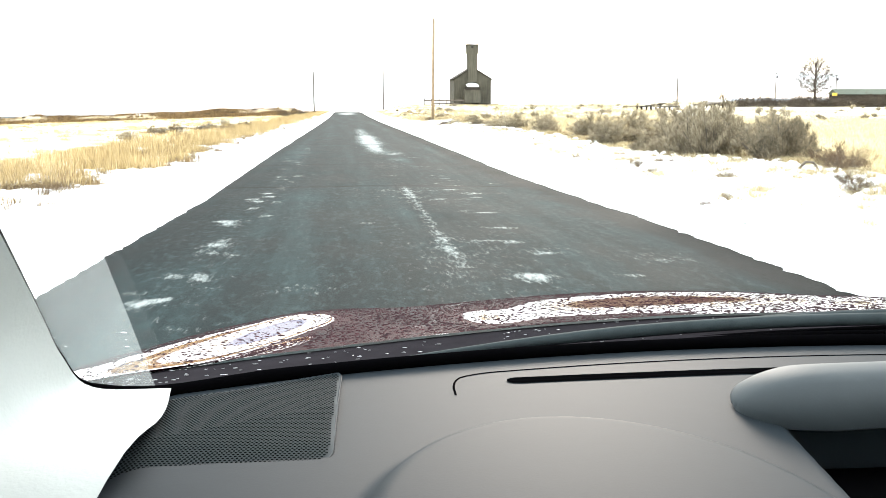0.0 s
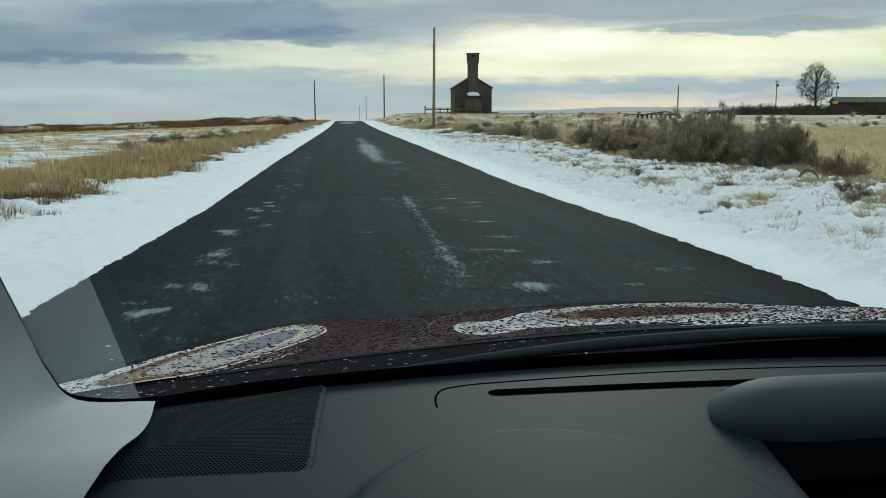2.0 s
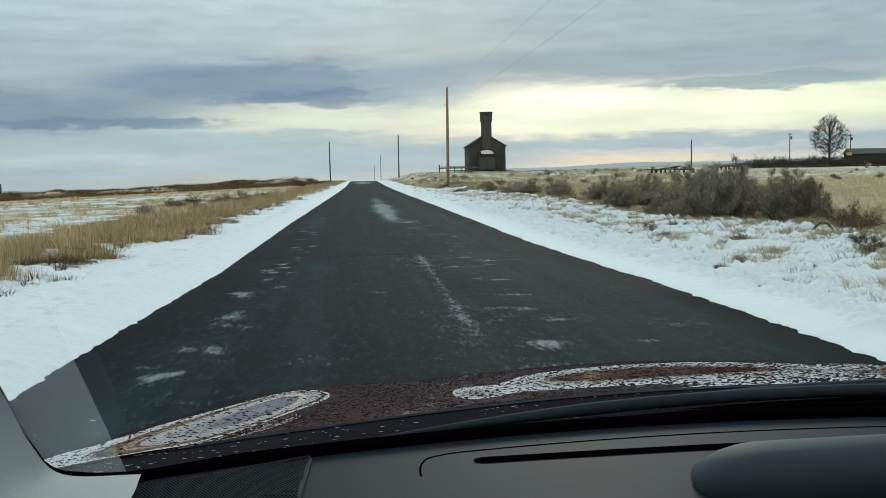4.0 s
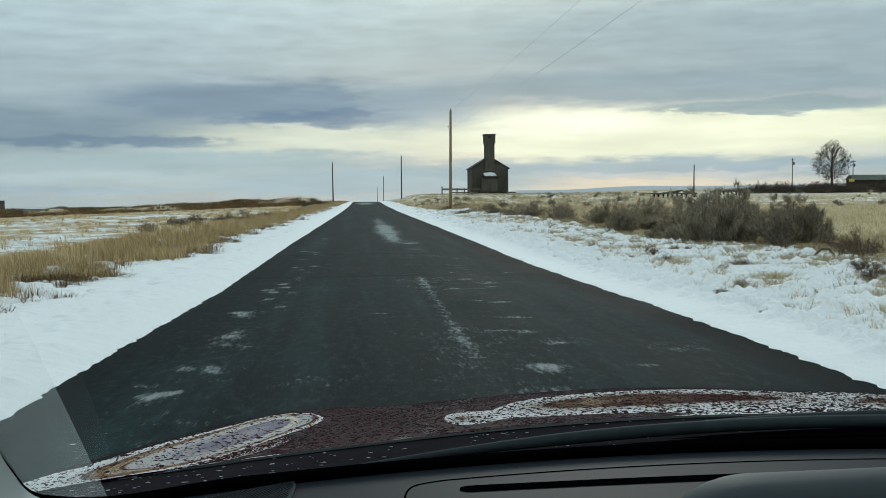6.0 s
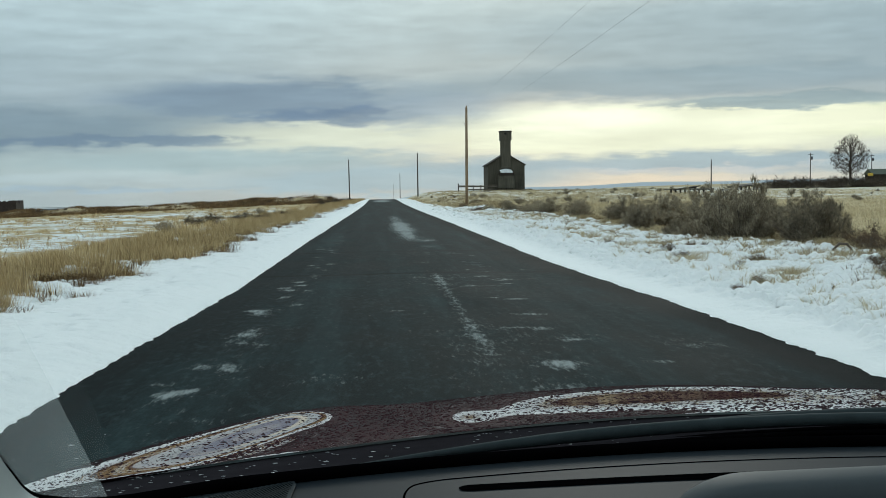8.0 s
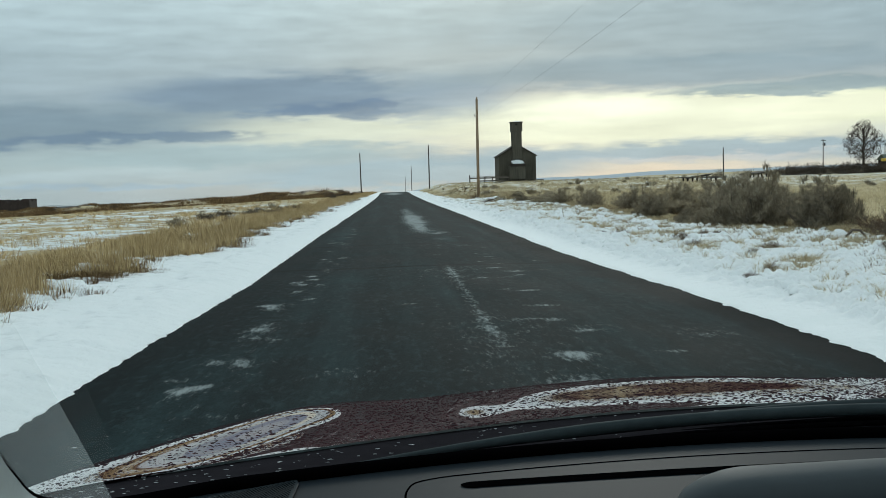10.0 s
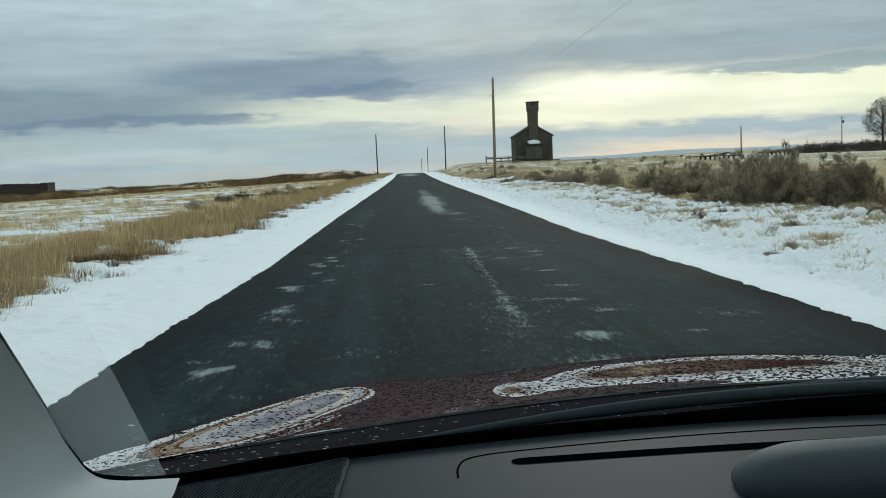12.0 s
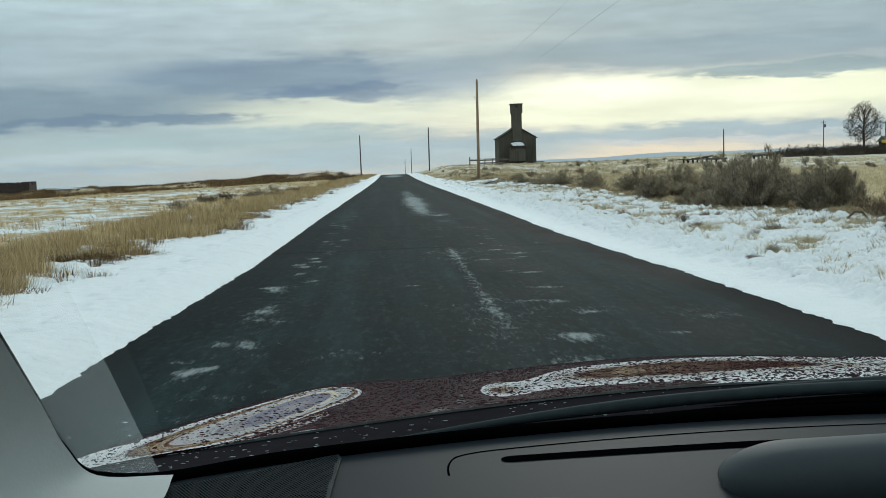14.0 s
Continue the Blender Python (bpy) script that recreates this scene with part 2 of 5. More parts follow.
# ---------- materials ----------
def make_asphalt():
    m, k, b = material("worn_asphalt", 0.75, 0.0, 0.03)
    at = place(k)
    stone = k.noise(at, 90.0, 3.0, 0.7)
    long_wear = k.noise(k.scaled(at, 1.6, 0.05, 1.0), 1.0, 4.0, 0.6)
    blotch = k.noise(k.scaled(at, 1.0, 0.45, 1.0), 0.9, 5.0, 0.6)
    tone = k.math("ADD", k.math("MULTIPLY", stone, 0.30), k.math("ADD", k.math("MULTIPLY", long_wear, 0.40), k.math("MULTIPLY", blotch, 0.30)))
    col = k.ramp(tone, (0.36, srgb(6, 14, 16)), (0.50, srgb(15, 26, 28)), (0.64, srgb(39, 56, 58)))
    frost = k.attribute("frost")
    grain = k.noise(k.scaled(at, 1.0, 0.20, 1.0), 26.0, 6.0, 0.75)
    streak = k.noise(k.scaled(at, 1.0, 0.5, 1.0), 5.0, 4.0, 0.6)
    mottle = k.noise(k.scaled(at, 1.0, 0.3, 1.0), 15.0, 6.0, 0.7)
    col = k.mix(k.math("MULTIPLY", k.band(mottle, 0.48, 0.72), 0.30), col, srgb(62, 82, 84))
    f = k.band(k.math("ADD", frost, k.math("ADD", k.math("MULTIPLY", grain, 2.6), k.math("MULTIPLY", streak, 1.2))), 2.25, 3.3)
    col = k.mix(k.math("MULTIPLY", f, 0.78), col, srgb(156, 163, 162))
    crack = k.attribute("crack")
    col = k.mix(k.math("MULTIPLY", crack, 0.9), col, (0.003, 0.0035, 0.004, 1))
    k.put(b.inputs["Base Color"], col)
    k.put(b.inputs["Normal"], k.bump(k.math("ADD", stone, k.math("MULTIPLY", crack, -1.5)), 0.35, 0.006))
    k.put(b.inputs["Roughness"], k.math("ADD", 0.66, k.math("MULTIPLY", blotch, 0.25)))
    return m


def make_snow(name="packed_snow"):
    m, k, b = material(name, 0.75, 0.0, 0.25)
    at = place(k)
    big, small = k.noise(at, 1.3, 4.0), k.noise(at, 30.0, 5.0, 0.65)
    mix = k.math("ADD", k.math("MULTIPLY", big, 0.6), k.math("MULTIPLY", small, 0.4))
    k.put(b.inputs["Base Color"], k.ramp(mix, (0.28, (0.82, 0.845, 0.84, 1)), (0.6, (0.90, 0.91, 0.905, 1))))
    k.put(b.inputs["Normal"], k.bump(k.math("ADD", k.math("MULTIPLY", k.noise(at, 7.0, 5.0, 0.6), 1.0), k.math("MULTIPLY", small, 0.35)), 0.6, 0.05))
    b.inputs["Subsurface Weight"].default_value = 0.0
    return m


def make_ground():
    m, k, b = material("dry_grass_ground", 0.95, 0.0, 0.1)
    at = place(k)
    tone = k.math("ADD", k.math("MULTIPLY", k.noise(at, 0.12, 5.0, 0.65), 0.45),
                  k.math("ADD", k.math("MULTIPLY", k.noise(at, 1.7, 5.0, 0.65), 0.35), k.math("MULTIPLY", k.noise(at, 14.0, 3.0), 0.2)))
    straw = k.ramp(tone, (0.30, srgb(108, 92, 70)), (0.44, srgb(164, 147, 114)), (0.54, srgb(197, 180, 143)), (0.68, srgb(216, 201, 167)))
    amount = k.attribute("snow")
    n = k.math("ADD", k.math("MULTIPLY", k.noise(k.scaled(at, 0.45, 1.0, 1.0), 0.30, 6.0, 0.62), 0.6), k.math("MULTIPLY", k.noise(at, 2.6, 5.0, 0.7), 0.4))
    mask = k.band(k.math("ADD", n, k.math("SUBTRACT", amount, 0.5)), 0.48, 0.56)
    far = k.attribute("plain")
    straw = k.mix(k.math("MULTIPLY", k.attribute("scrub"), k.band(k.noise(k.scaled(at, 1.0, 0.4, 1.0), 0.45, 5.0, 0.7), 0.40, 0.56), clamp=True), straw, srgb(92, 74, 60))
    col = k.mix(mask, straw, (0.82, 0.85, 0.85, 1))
    # far snowy plain, with distance haze painted into its pale colour
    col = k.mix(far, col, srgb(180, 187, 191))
    k.put(b.inputs["Base Color"], col)
    k.put(b.inputs["Normal"], k.bump(k.noise(at, 9.0, 6.0, 0.7), 0.8, 0.06))
    return m


def make_blades(name, *stops):
    m, k, b = material(name, 0.85, 0.0, 0.15)
    r = k.add("ShaderNodeNewGeometry").outputs["Random Per Island"]
    patch = k.noise(place(k), 0.8, 3.0)
    col = k.ramp(k.math("ADD", k.math("MULTIPLY", r, 0.6), k.math("MULTIPLY", patch, 0.4)), *stops)
    own = k.math("ADD", 0.74, k.math("MULTIPLY", k.add("ShaderNodeObjectInfo").outputs["Random"], 0.45))
    g = k.add("ShaderNodeCombineColor")
    for i in range(3):
        k.put(g.inputs[i], own)
    col = k.mix(1.0, col, g.outputs[0], "MULTIPLY")
    k.put(b.inputs["Base Color"], col)
    # thin leaves let light through
    t, mx = k.add("ShaderNodeBsdfTranslucent"), k.add("ShaderNodeMixShader")
    k.put(t.inputs[0], col)
    mx.inputs[0].default_value = 0.4
    k.put(mx.inputs[1], b.outputs[0])
    k.put(mx.inputs[2], t.outputs[0])
    out = [n for n in m.node_tree.nodes if n.type == "OUTPUT_MATERIAL"][0]
    k.put(out.inputs[0], mx.outputs[0])
    return m


def make_wood(name, dark, light, scale=1.0):
    """Weathered boards: grain along z, with board joints."""
    m, k, b = material(name, 0.9, 0.0, 0.15)
    at = local(k)
    grain = k.noise(k.scaled(at, 6.0, 6.0, 0.4), 1.0 * scale, 6.0, 0.65)
    stain = k.noise(at, 0.5 * scale, 5.0, 0.6)
    k.put(b.inputs["Base Color"], k.ramp(k.math("ADD", k.math("MULTIPLY", grain, 0.55), k.math("MULTIPLY", stain, 0.45)), (0.3, dark), (0.7, light)))
    k.put(b.inputs["Normal"], k.bump(grain, 0.6, 0.02))
    return m


asphalt, snow, soil = make_asphalt(), make_snow(), make_ground()
straw_blades = make_blades("straw_blades", (0.15, srgb(122, 107, 84)), (0.4, srgb(182, 166, 132)), (0.65, srgb(210, 195, 160)), (0.9, srgb(232, 221, 192)))
brown_blades = make_blades("brown_blades", (0.15, srgb(62, 48, 36)), (0.5, srgb(108, 86, 60)), (0.9, srgb(158, 134, 96)))
roadside_blades = make_blades("roadside_blades", (0.15, srgb(96, 80, 60)), (0.42, srgb(164, 140, 100)), (0.68, srgb(206, 182, 136)), (0.92, srgb(232, 212, 170)))
sage_leaf = make_blades("sage_leaf", (0.15, srgb(92, 83, 70)), (0.5, srgb(144, 132, 112)), (0.9, srgb(200, 188, 163)))
sage_dark = make_blades("dark_sage_leaf", (0.15, srgb(66, 52, 42)), (0.5, srgb(100, 82, 66)), (0.9, srgb(140, 118, 94)))
hedge_leaf = make_blades("dark_hedge_twigs", (0.15, srgb(48, 42, 37)), (0.5, srgb(74, 65, 56)), (0.9, srgb(104, 92, 79)))
bark = plain("grey_bark", srgb(96, 86, 76), 0.95, vary=0.35, scale=12)
tree_bark = plain("brown_grey_bark", srgb(74, 66, 59), 0.95, vary=0.3, scale=6)
pole_wood = make_wood("pole_wood", srgb(112, 97, 82), srgb(176, 155, 131), 3.0)
pole_grey = make_wood("grey_pole_wood", srgb(66, 62, 60), srgb(112, 106, 100), 3.0)
barn_wood = make_wood("weathered_boards", srgb(56, 53, 46), srgb(98, 94, 83), 1.0)
barn_dark = make_wood("dark_boards", srgb(38, 35, 32), srgb(70, 64, 58), 1.0)
barn_tower = make_wood("tower_boards", srgb(60, 57, 50), srgb(102, 98, 87), 1.0)
fallen_wood = make_wood("fallen_timber", srgb(74, 68, 62), srgb(120, 112, 104), 2.0)
hatch_shade = plain("painted_hatch_dark", (0.012, 0.012, 0.012, 1), 0.95)
rubble = plain("dark_stone", srgb(56, 47, 44), 0.95, vary=0.5, scale=1.2, relief=0.5)
wire_metal = plain("wire_metal", (0.10, 0.10, 0.11, 1), 0.6, 0.6)
roof_green = plain("green_grey_roof", srgb(84, 90, 78), 0.8, vary=0.2, scale=2)
yellow_paint = plain("faded_yellow_paint", srgb(204, 172, 66), 0.6)
# distance haze on the hills painted as pale colour plus a faint glow
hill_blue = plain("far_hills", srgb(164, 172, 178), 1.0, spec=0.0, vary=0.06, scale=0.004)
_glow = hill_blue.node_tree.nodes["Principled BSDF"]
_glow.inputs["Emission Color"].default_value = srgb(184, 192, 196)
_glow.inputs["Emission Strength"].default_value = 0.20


# ---------- the lie of the land ----------
ROAD_L, ROAD_R = -2.75, 4.1


def left_edge(y):
    """Where the snow begins on the left of the asphalt."""
    return -2.27 + 0.16 * smooth(7, 18, y) + 0.20 * smooth(20, 110, y) - 0.45 * smooth(130, 235, y)


def right_edge(y):
    return 3.68 - 0.42 * smooth(9, 26, y) - 0.36 * smooth(26, 110, y) + 0.40 * smooth(130, 235, y)


def berm(x, y):
    """A low brushy rise that closes the snowy field on the left."""
    lie = 205 - 0.1 * (x + 10)
    return (1.0 + 0.45 * value_noise(x * 0.11, y * 0.05, 91) + 0.3 * value_noise(x * 0.35, y * 0.1, 92)) * np.exp(-((y - lie) / 15) ** 2) * smooth(-5.5, -12, x) * (1 - smooth(-75, -110, x))


def land(x, y):
    """Height of the ground."""
    x, y = np.asarray(x, float), np.asarray(y, float)
    z = np.zeros(np.broadcast(x, y).shape)
    left = np.clip(-x - 8, 0, 160)
    z = z - left * (0.0145 + 0.00011 * np.clip(y, 0, 400))
    z = z + 0.10 * smooth(-4.0, -5.6, x) * (1 - smooth(-6, -9, x)) * (1 - smooth(40, 90, y))
    z = z + 0.20 * smooth(4.4, 8.5, x) * (1 - smooth(19, 33, y))
    z = z + 0.12 * smooth(5, 9, x) * smooth(30, 50, y)
    z = z + 1.35 * smooth(70, 205, y) * smooth(4.8, 11, x)
    z = z + 1.3 * smooth(200, 320, y) * smooth(60, 110, x)
    z = z + berm(x, y)
    crest = 238 + 190 * smooth(45, 100, x) + 190 * smooth(-45, -90, x)
    z = z - 34 * smooth(0, 700, y - crest)
    off = np.clip(np.abs(x - 0.7) - 4.0, 0, 4) / 4
    z = z + off * 0.05 * (np.sin(x * 1.9 + 0.7 * np.sin(y * 0.63)) * np.cos(y * 1.3 + 0.5 * np.sin(x)) + 0.6 * np.sin(x * 0.7 - y * 0.41)) * (1 - smooth(60, 200, y))
    return z


def spread(near, far, first, growth):
    """Steps that widen with distance."""
    out, step = [near], first
    while out[-1] < far:
        out.append(out[-1] + step)
        step *= growth
    return np.array(out)


def build_ground():
    xs = np.concatenate([-spread(4.0, 3200, 0.45, 1.07)[::-1], np.linspace(-3.6, 4.4, 14), spread(4.8, 3200, 0.35, 1.07)])
    ys = np.concatenate([-spread(6.5, 600, 1.0, 1.2)[::-1], spread(-6, 4600, 0.5, 1.022)])
    X, Y = np.meshgrid(xs, ys)
    Z = land(X, Y) - 0.03
    under = (X > ROAD_L - 0.4) & (X < ROAD_R + 0.4) & (Y < 330)
    Z = np.where(under, Z - 0.12, Z)
    snowy = 0.30 + 0.0 * X
    field = smooth(-7.5, -9.5, X) * (1 - smooth(-75, -120, X)) * (1 - smooth(110, 165, Y))
    snowy = snowy + 0.215 * field + 0.30 * smooth(-4.0, -4.6, X) * (1 - smooth(-6.5, -8.0, X)) * (1 - smooth(50, 120, Y))
    snowy = snowy + 0.35 * smooth(3.0, 4.5, X) * (1 - smooth(7.5, 10.0, X)) * (1 - smooth(60, 110, Y))
    snowy = snowy + 0.195 * smooth(70, 120, Y) * smooth(4, 8, X) * (1 - smooth(70, 110, X))
    snowy = snowy - 0.22 * smooth(10.0, 13.0, X) * (1 - smooth(60, 110, Y))
    rise = np.clip(berm(X, Y), 0, 1)
    snowy = snowy - 0.32 * rise
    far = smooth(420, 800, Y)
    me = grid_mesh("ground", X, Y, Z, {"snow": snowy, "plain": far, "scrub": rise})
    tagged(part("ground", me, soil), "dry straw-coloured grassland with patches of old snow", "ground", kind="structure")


def build_road():
    ys = np.concatenate([np.arange(-60, 4, 2.0), np.arange(4, 60, 0.09), spread(60, 420, 0.25, 1.02)])
    xs = np.linspace(ROAD_L, ROAD_R, 88)
    X, Y = np.meshgrid(xs, ys)
    Z = land(np.full_like(X, 0.7), Y) + 0.03 - 0.018 * ((X - 0.67) / 3.4) ** 2 * 2
    frost = np.zeros_like(X)

    def blot(x, y, sx, sy, a):
        return a * np.exp(-((X - x) / sx) ** 2 - ((Y - y) / sy) ** 2)

    # frost left in worn spots: across, along, half width, half length, strength
    spots = [(-1.42, 13.1, .17, .30, .95), (-1.33, 11.2, .20, .50, .8), (-1.22, 9.0, .12, .35, .7), (-1.30, 16.2, .16, .22, .8), (-1.1, 19.0, .2, .3, .7),
             (-1.0, 22.0, .2, .4, .6), (-0.95, 26.0, .2, .4, .55), (1.75, 14.2, .30, .16, .85), (1.72, 12.4, .34, .14, .8), (1.78, 10.3, .20, .16, .7),
             (1.45, 8.7, .20, .26, .75), (1.9, 17.5, .3, .15, .6), (0.55, 18.0, .2, .1, .6), (0.2, 13.0, .16, .08, .6), (1.8, 21.0, .3, .25, .5),
             (0.84, 46.0, .45, 9.5, 1.2), (0.75, 62.0, .35, 7.0, .7), (0.9, 36.5, .22, 3.5, .7), (0.2, 192, 1.6, 26, 1.5), (1.2, 240, 1.9, 9, 1.2), (1.3, 28.5, .35, .8, .5),
             (1.4, 32.0, .3, .8, .55), (2.8, 9.8, .5, .6, .45), (-0.4, 8.3, .4, .4, .4), (1.3, 7.6, .5, .4, .55)]
    spots = [(x, y, sx * 0.62, sy * 0.75, a * 1.1) if y < 30 else (x, y, sx, sy, a) for x, y, sx, sy, a in spots]
    g = random.Random(61)
    spots += [(-1.3 + g.gauss(0, 0.22), 7.5 + 30 * g.random() ** 1.5, 0.05 + 0.07 * g.random(), 0.08 + 0.15 * g.random(), 0.5 + 0.4 * g.random()) for _ in range(34)]
    spots += [(1.7 + g.gauss(0, 0.35), 7.5 + 30 * g.random() ** 1.5, 0.07 + 0.14 * g.random(), 0.05 + 0.08 * g.random(), 0.5 + 0.4 * g.random()) for _ in range(34)]
    for s in spots:
        frost += blot(*s)
    # the ghost of a centre line, and salt along it
    frost += 0.52 * np.exp(-((X - 0.93) / 0.07) ** 2) * smooth(9.0, 10.5, Y) * (1 - smooth(18.5, 19.5, Y))
    frost += 0.34 * np.exp(-((X - 1.0) / 0.75) ** 2) * (0.6 + 0.4 * np.sin(Y * 0.8)) * (1 - smooth(40, 70, Y))
    frost += 0.20 * np.exp(-((X + 1.2) / 0.35) ** 2) * (1 - smooth(40, 70, Y))
    crack = np.zeros_like(X)
    for y0, a in ((19.0, 1.0), (26.3, 0.9), (40.0, 0.7), (53.0, 0.6)):
        wob = 0.07 * np.sin(X * 2.3 + y0) + 0.04 * np.sin(X * 7.1)
        crack += a * np.exp(-((Y - y0 - wob) / (0.05 + 0.004 * y0)) ** 2)
    # wet margins beside the melting snow
    crack += 0.95 * smooth(right_edge(Y) - 0.62, right_edge(Y) - 0.3, X + 0.08 * value_noise(X * 3, Y * 2.2, 15)) + 0.5 * (1 - smooth(left_edge(Y) + 0.1, left_edge(Y) + 0.5, X))
    crack += 0.16 * smooth(18.9, 19.1, Y) * (1 - smooth(26.2, 26.4, Y))
    me = grid_mesh("road", X, Y, Z, {"frost": np.clip(frost, 0, 1.2), "crack": np.clip(crack, 0, 1)})
    tagged(part("road", me, asphalt), "narrow dark asphalt road, worn, with frosty patches and cross seams", "road", kind="structure")


def ragged(y, rng, scale):
    """An uneven melting edge along the road."""
    out = np.zeros_like(y)
    for wave, amp in ((6.0, 0.07), (1.7, 0.035), (0.6, 0.03), (0.26, 0.035), (0.13, 0.04), (0.075, 0.04)):
        out += amp * value_noise(y / wave, np.full_like(y, rng.integers(1, 90)), 31)
    return out * scale


def bare_spots(x, y):
    """Where the verge snow has sunk round tufts, 0 to 1."""
    n = value_noise(x * 2.4, y * 1.7, 8) + 0.6 * value_noise(x * 5.5, y * 4.0, 9) + 0.35 * value_noise(x * 0.7, y * 0.4, 10)
    return smooth(0.20, 0.52, n + 0.06 * (x - 6.0))


def build_bank(name, side, label):
    rng = np.random.default_rng(5 if side < 0 else 8)
    ys = np.concatenate([np.arange(-40, 3, 0.8), np.arange(3, 26, 0.035), np.arange(26, 45, 0.07), spread(45, 300, 0.12, 1.012)])
    if side < 0:
        inner = left_edge(ys) + ragged(ys, rng, 0.36)
        outer = -4.75 + 0.55 * smooth(12, 30, ys) + 0.5 * smooth(30, 120, ys) + ragged(ys * 0.6, rng, 5.5) + 0.22 * value_noise(ys * 2.6, 0 * ys + 5, 64) + 0.16 * value_noise(ys * 6.0, 0 * ys + 5, 65)
    else:
        inner = right_edge(ys) + ragged(ys, rng, 0.45)
        outer = 8.2 - 1.1 * smooth(38, 70, ys) - 1.6 * smooth(60, 120, ys) + ragged(ys * 0.4, rng, 5.0)
    s = np.concatenate([[0, 0.004, 0.012, 0.03, 0.06], np.linspace(0.09, 1.0, 46 if side < 0 else 92)])
    X = inner[:, None] + (outer - inner)[:, None] * s[None, :]
    Y = np.repeat(ys[:, None], len(s), 1)
    deep = 0.075 if side < 0 else 0.07
    prof = deep * np.minimum(1.0, smooth(0, 0.015, s) * 0.16 + smooth(0.0, 0.12, s) * 0.45 + smooth(0.05, 0.35, s) * 0.6) * (1 - smooth(0.86, 1.0, s)) - 0.05 * smooth(0.9, 1.0, s)
    if side < 0:
        prof = prof + 0.035 * smooth(0.06, 0.2, s) * (1 - smooth(0.40, 0.45, s)) + 0.012 * smooth(0.5, 0.6, s) * (1 - smooth(0.8, 0.9, s))
    lump = 0.05 * value_noise(X * 1.3, Y * 1.1, 3) + 0.055 * value_noise(X * 3.3, Y * 2.7, 4) + 0.06 * value_noise(X * 6.5, Y * 5.0, 5) + 0.045 * value_noise(X * 13.0, Y * 10.0, 6)
    if side > 0:
        lump = np.abs(lump) * 1.5 - 0.045
    bare = bare_spots(X, Y) * smooth(0.22, 0.6, s)[None, :] * (side > 0)
    lump = lump * (smooth(0.05, 0.22, s)[None, :] * (0.22 if side < 0 else 1.0))
    Z = land(np.where(np.abs(X - 0.7) < 3.4, 0.7, X), Y) + 0.007 + prof[None, :] + lump * (1 - smooth(0.9, 1, s))[None, :] - 0.10 * bare
    if side > 0:
        X, Y, Z = X[:, ::-1], Y[:, ::-1], Z[:, ::-1]
    me = grid_mesh(name, X[:, ::-1], Y[:, ::-1], Z[:, ::-1])
    tagged(part(name, me, snow), label, "snow", kind="structure")


def build_hills():
    az = np.linspace(-1.3, 1.3, 240)
    rows = []
    for i, f in enumerate((0.0, 0.35, 0.7, 0.9, 1.0)):
        h = 24 + 9 * np.sin(az * 7.0 - 0.6) * smooth(0.02, 0.25, az) + 5 * np.sin(az * 21 + 1) * smooth(0.05, 0.2, az) + 18 * smooth(0.05, 0.3, az)
        h = (h * 0.62 + 4 * np.sin(az * 33 + 0.5) * smooth(0.1, 0.3, az)) * smooth(-0.02, 0.16, az) + 1.2 * np.sin(az * 60) - 40 * smooth(0.07, -0.02, az)
        rows.append(np.stack([np.sin(az) * (4300 + 130 * i), np.cos(az) * (4300 + 130 * i), -34 + (h + 34) * f], 1))
    V = np.stack(rows)
    me = grid_mesh("hills", V[..., 0], V[..., 1], V[..., 2])
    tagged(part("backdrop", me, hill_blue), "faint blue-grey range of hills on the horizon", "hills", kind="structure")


build_ground()
build_road()
build_bank("snow_bank_left", -1, "smooth white snow shoulder with a ragged melting edge")
build_bank("snow_bank_right", 1, "lumpy white snow shoulder pierced by dry grass")
build_hills()


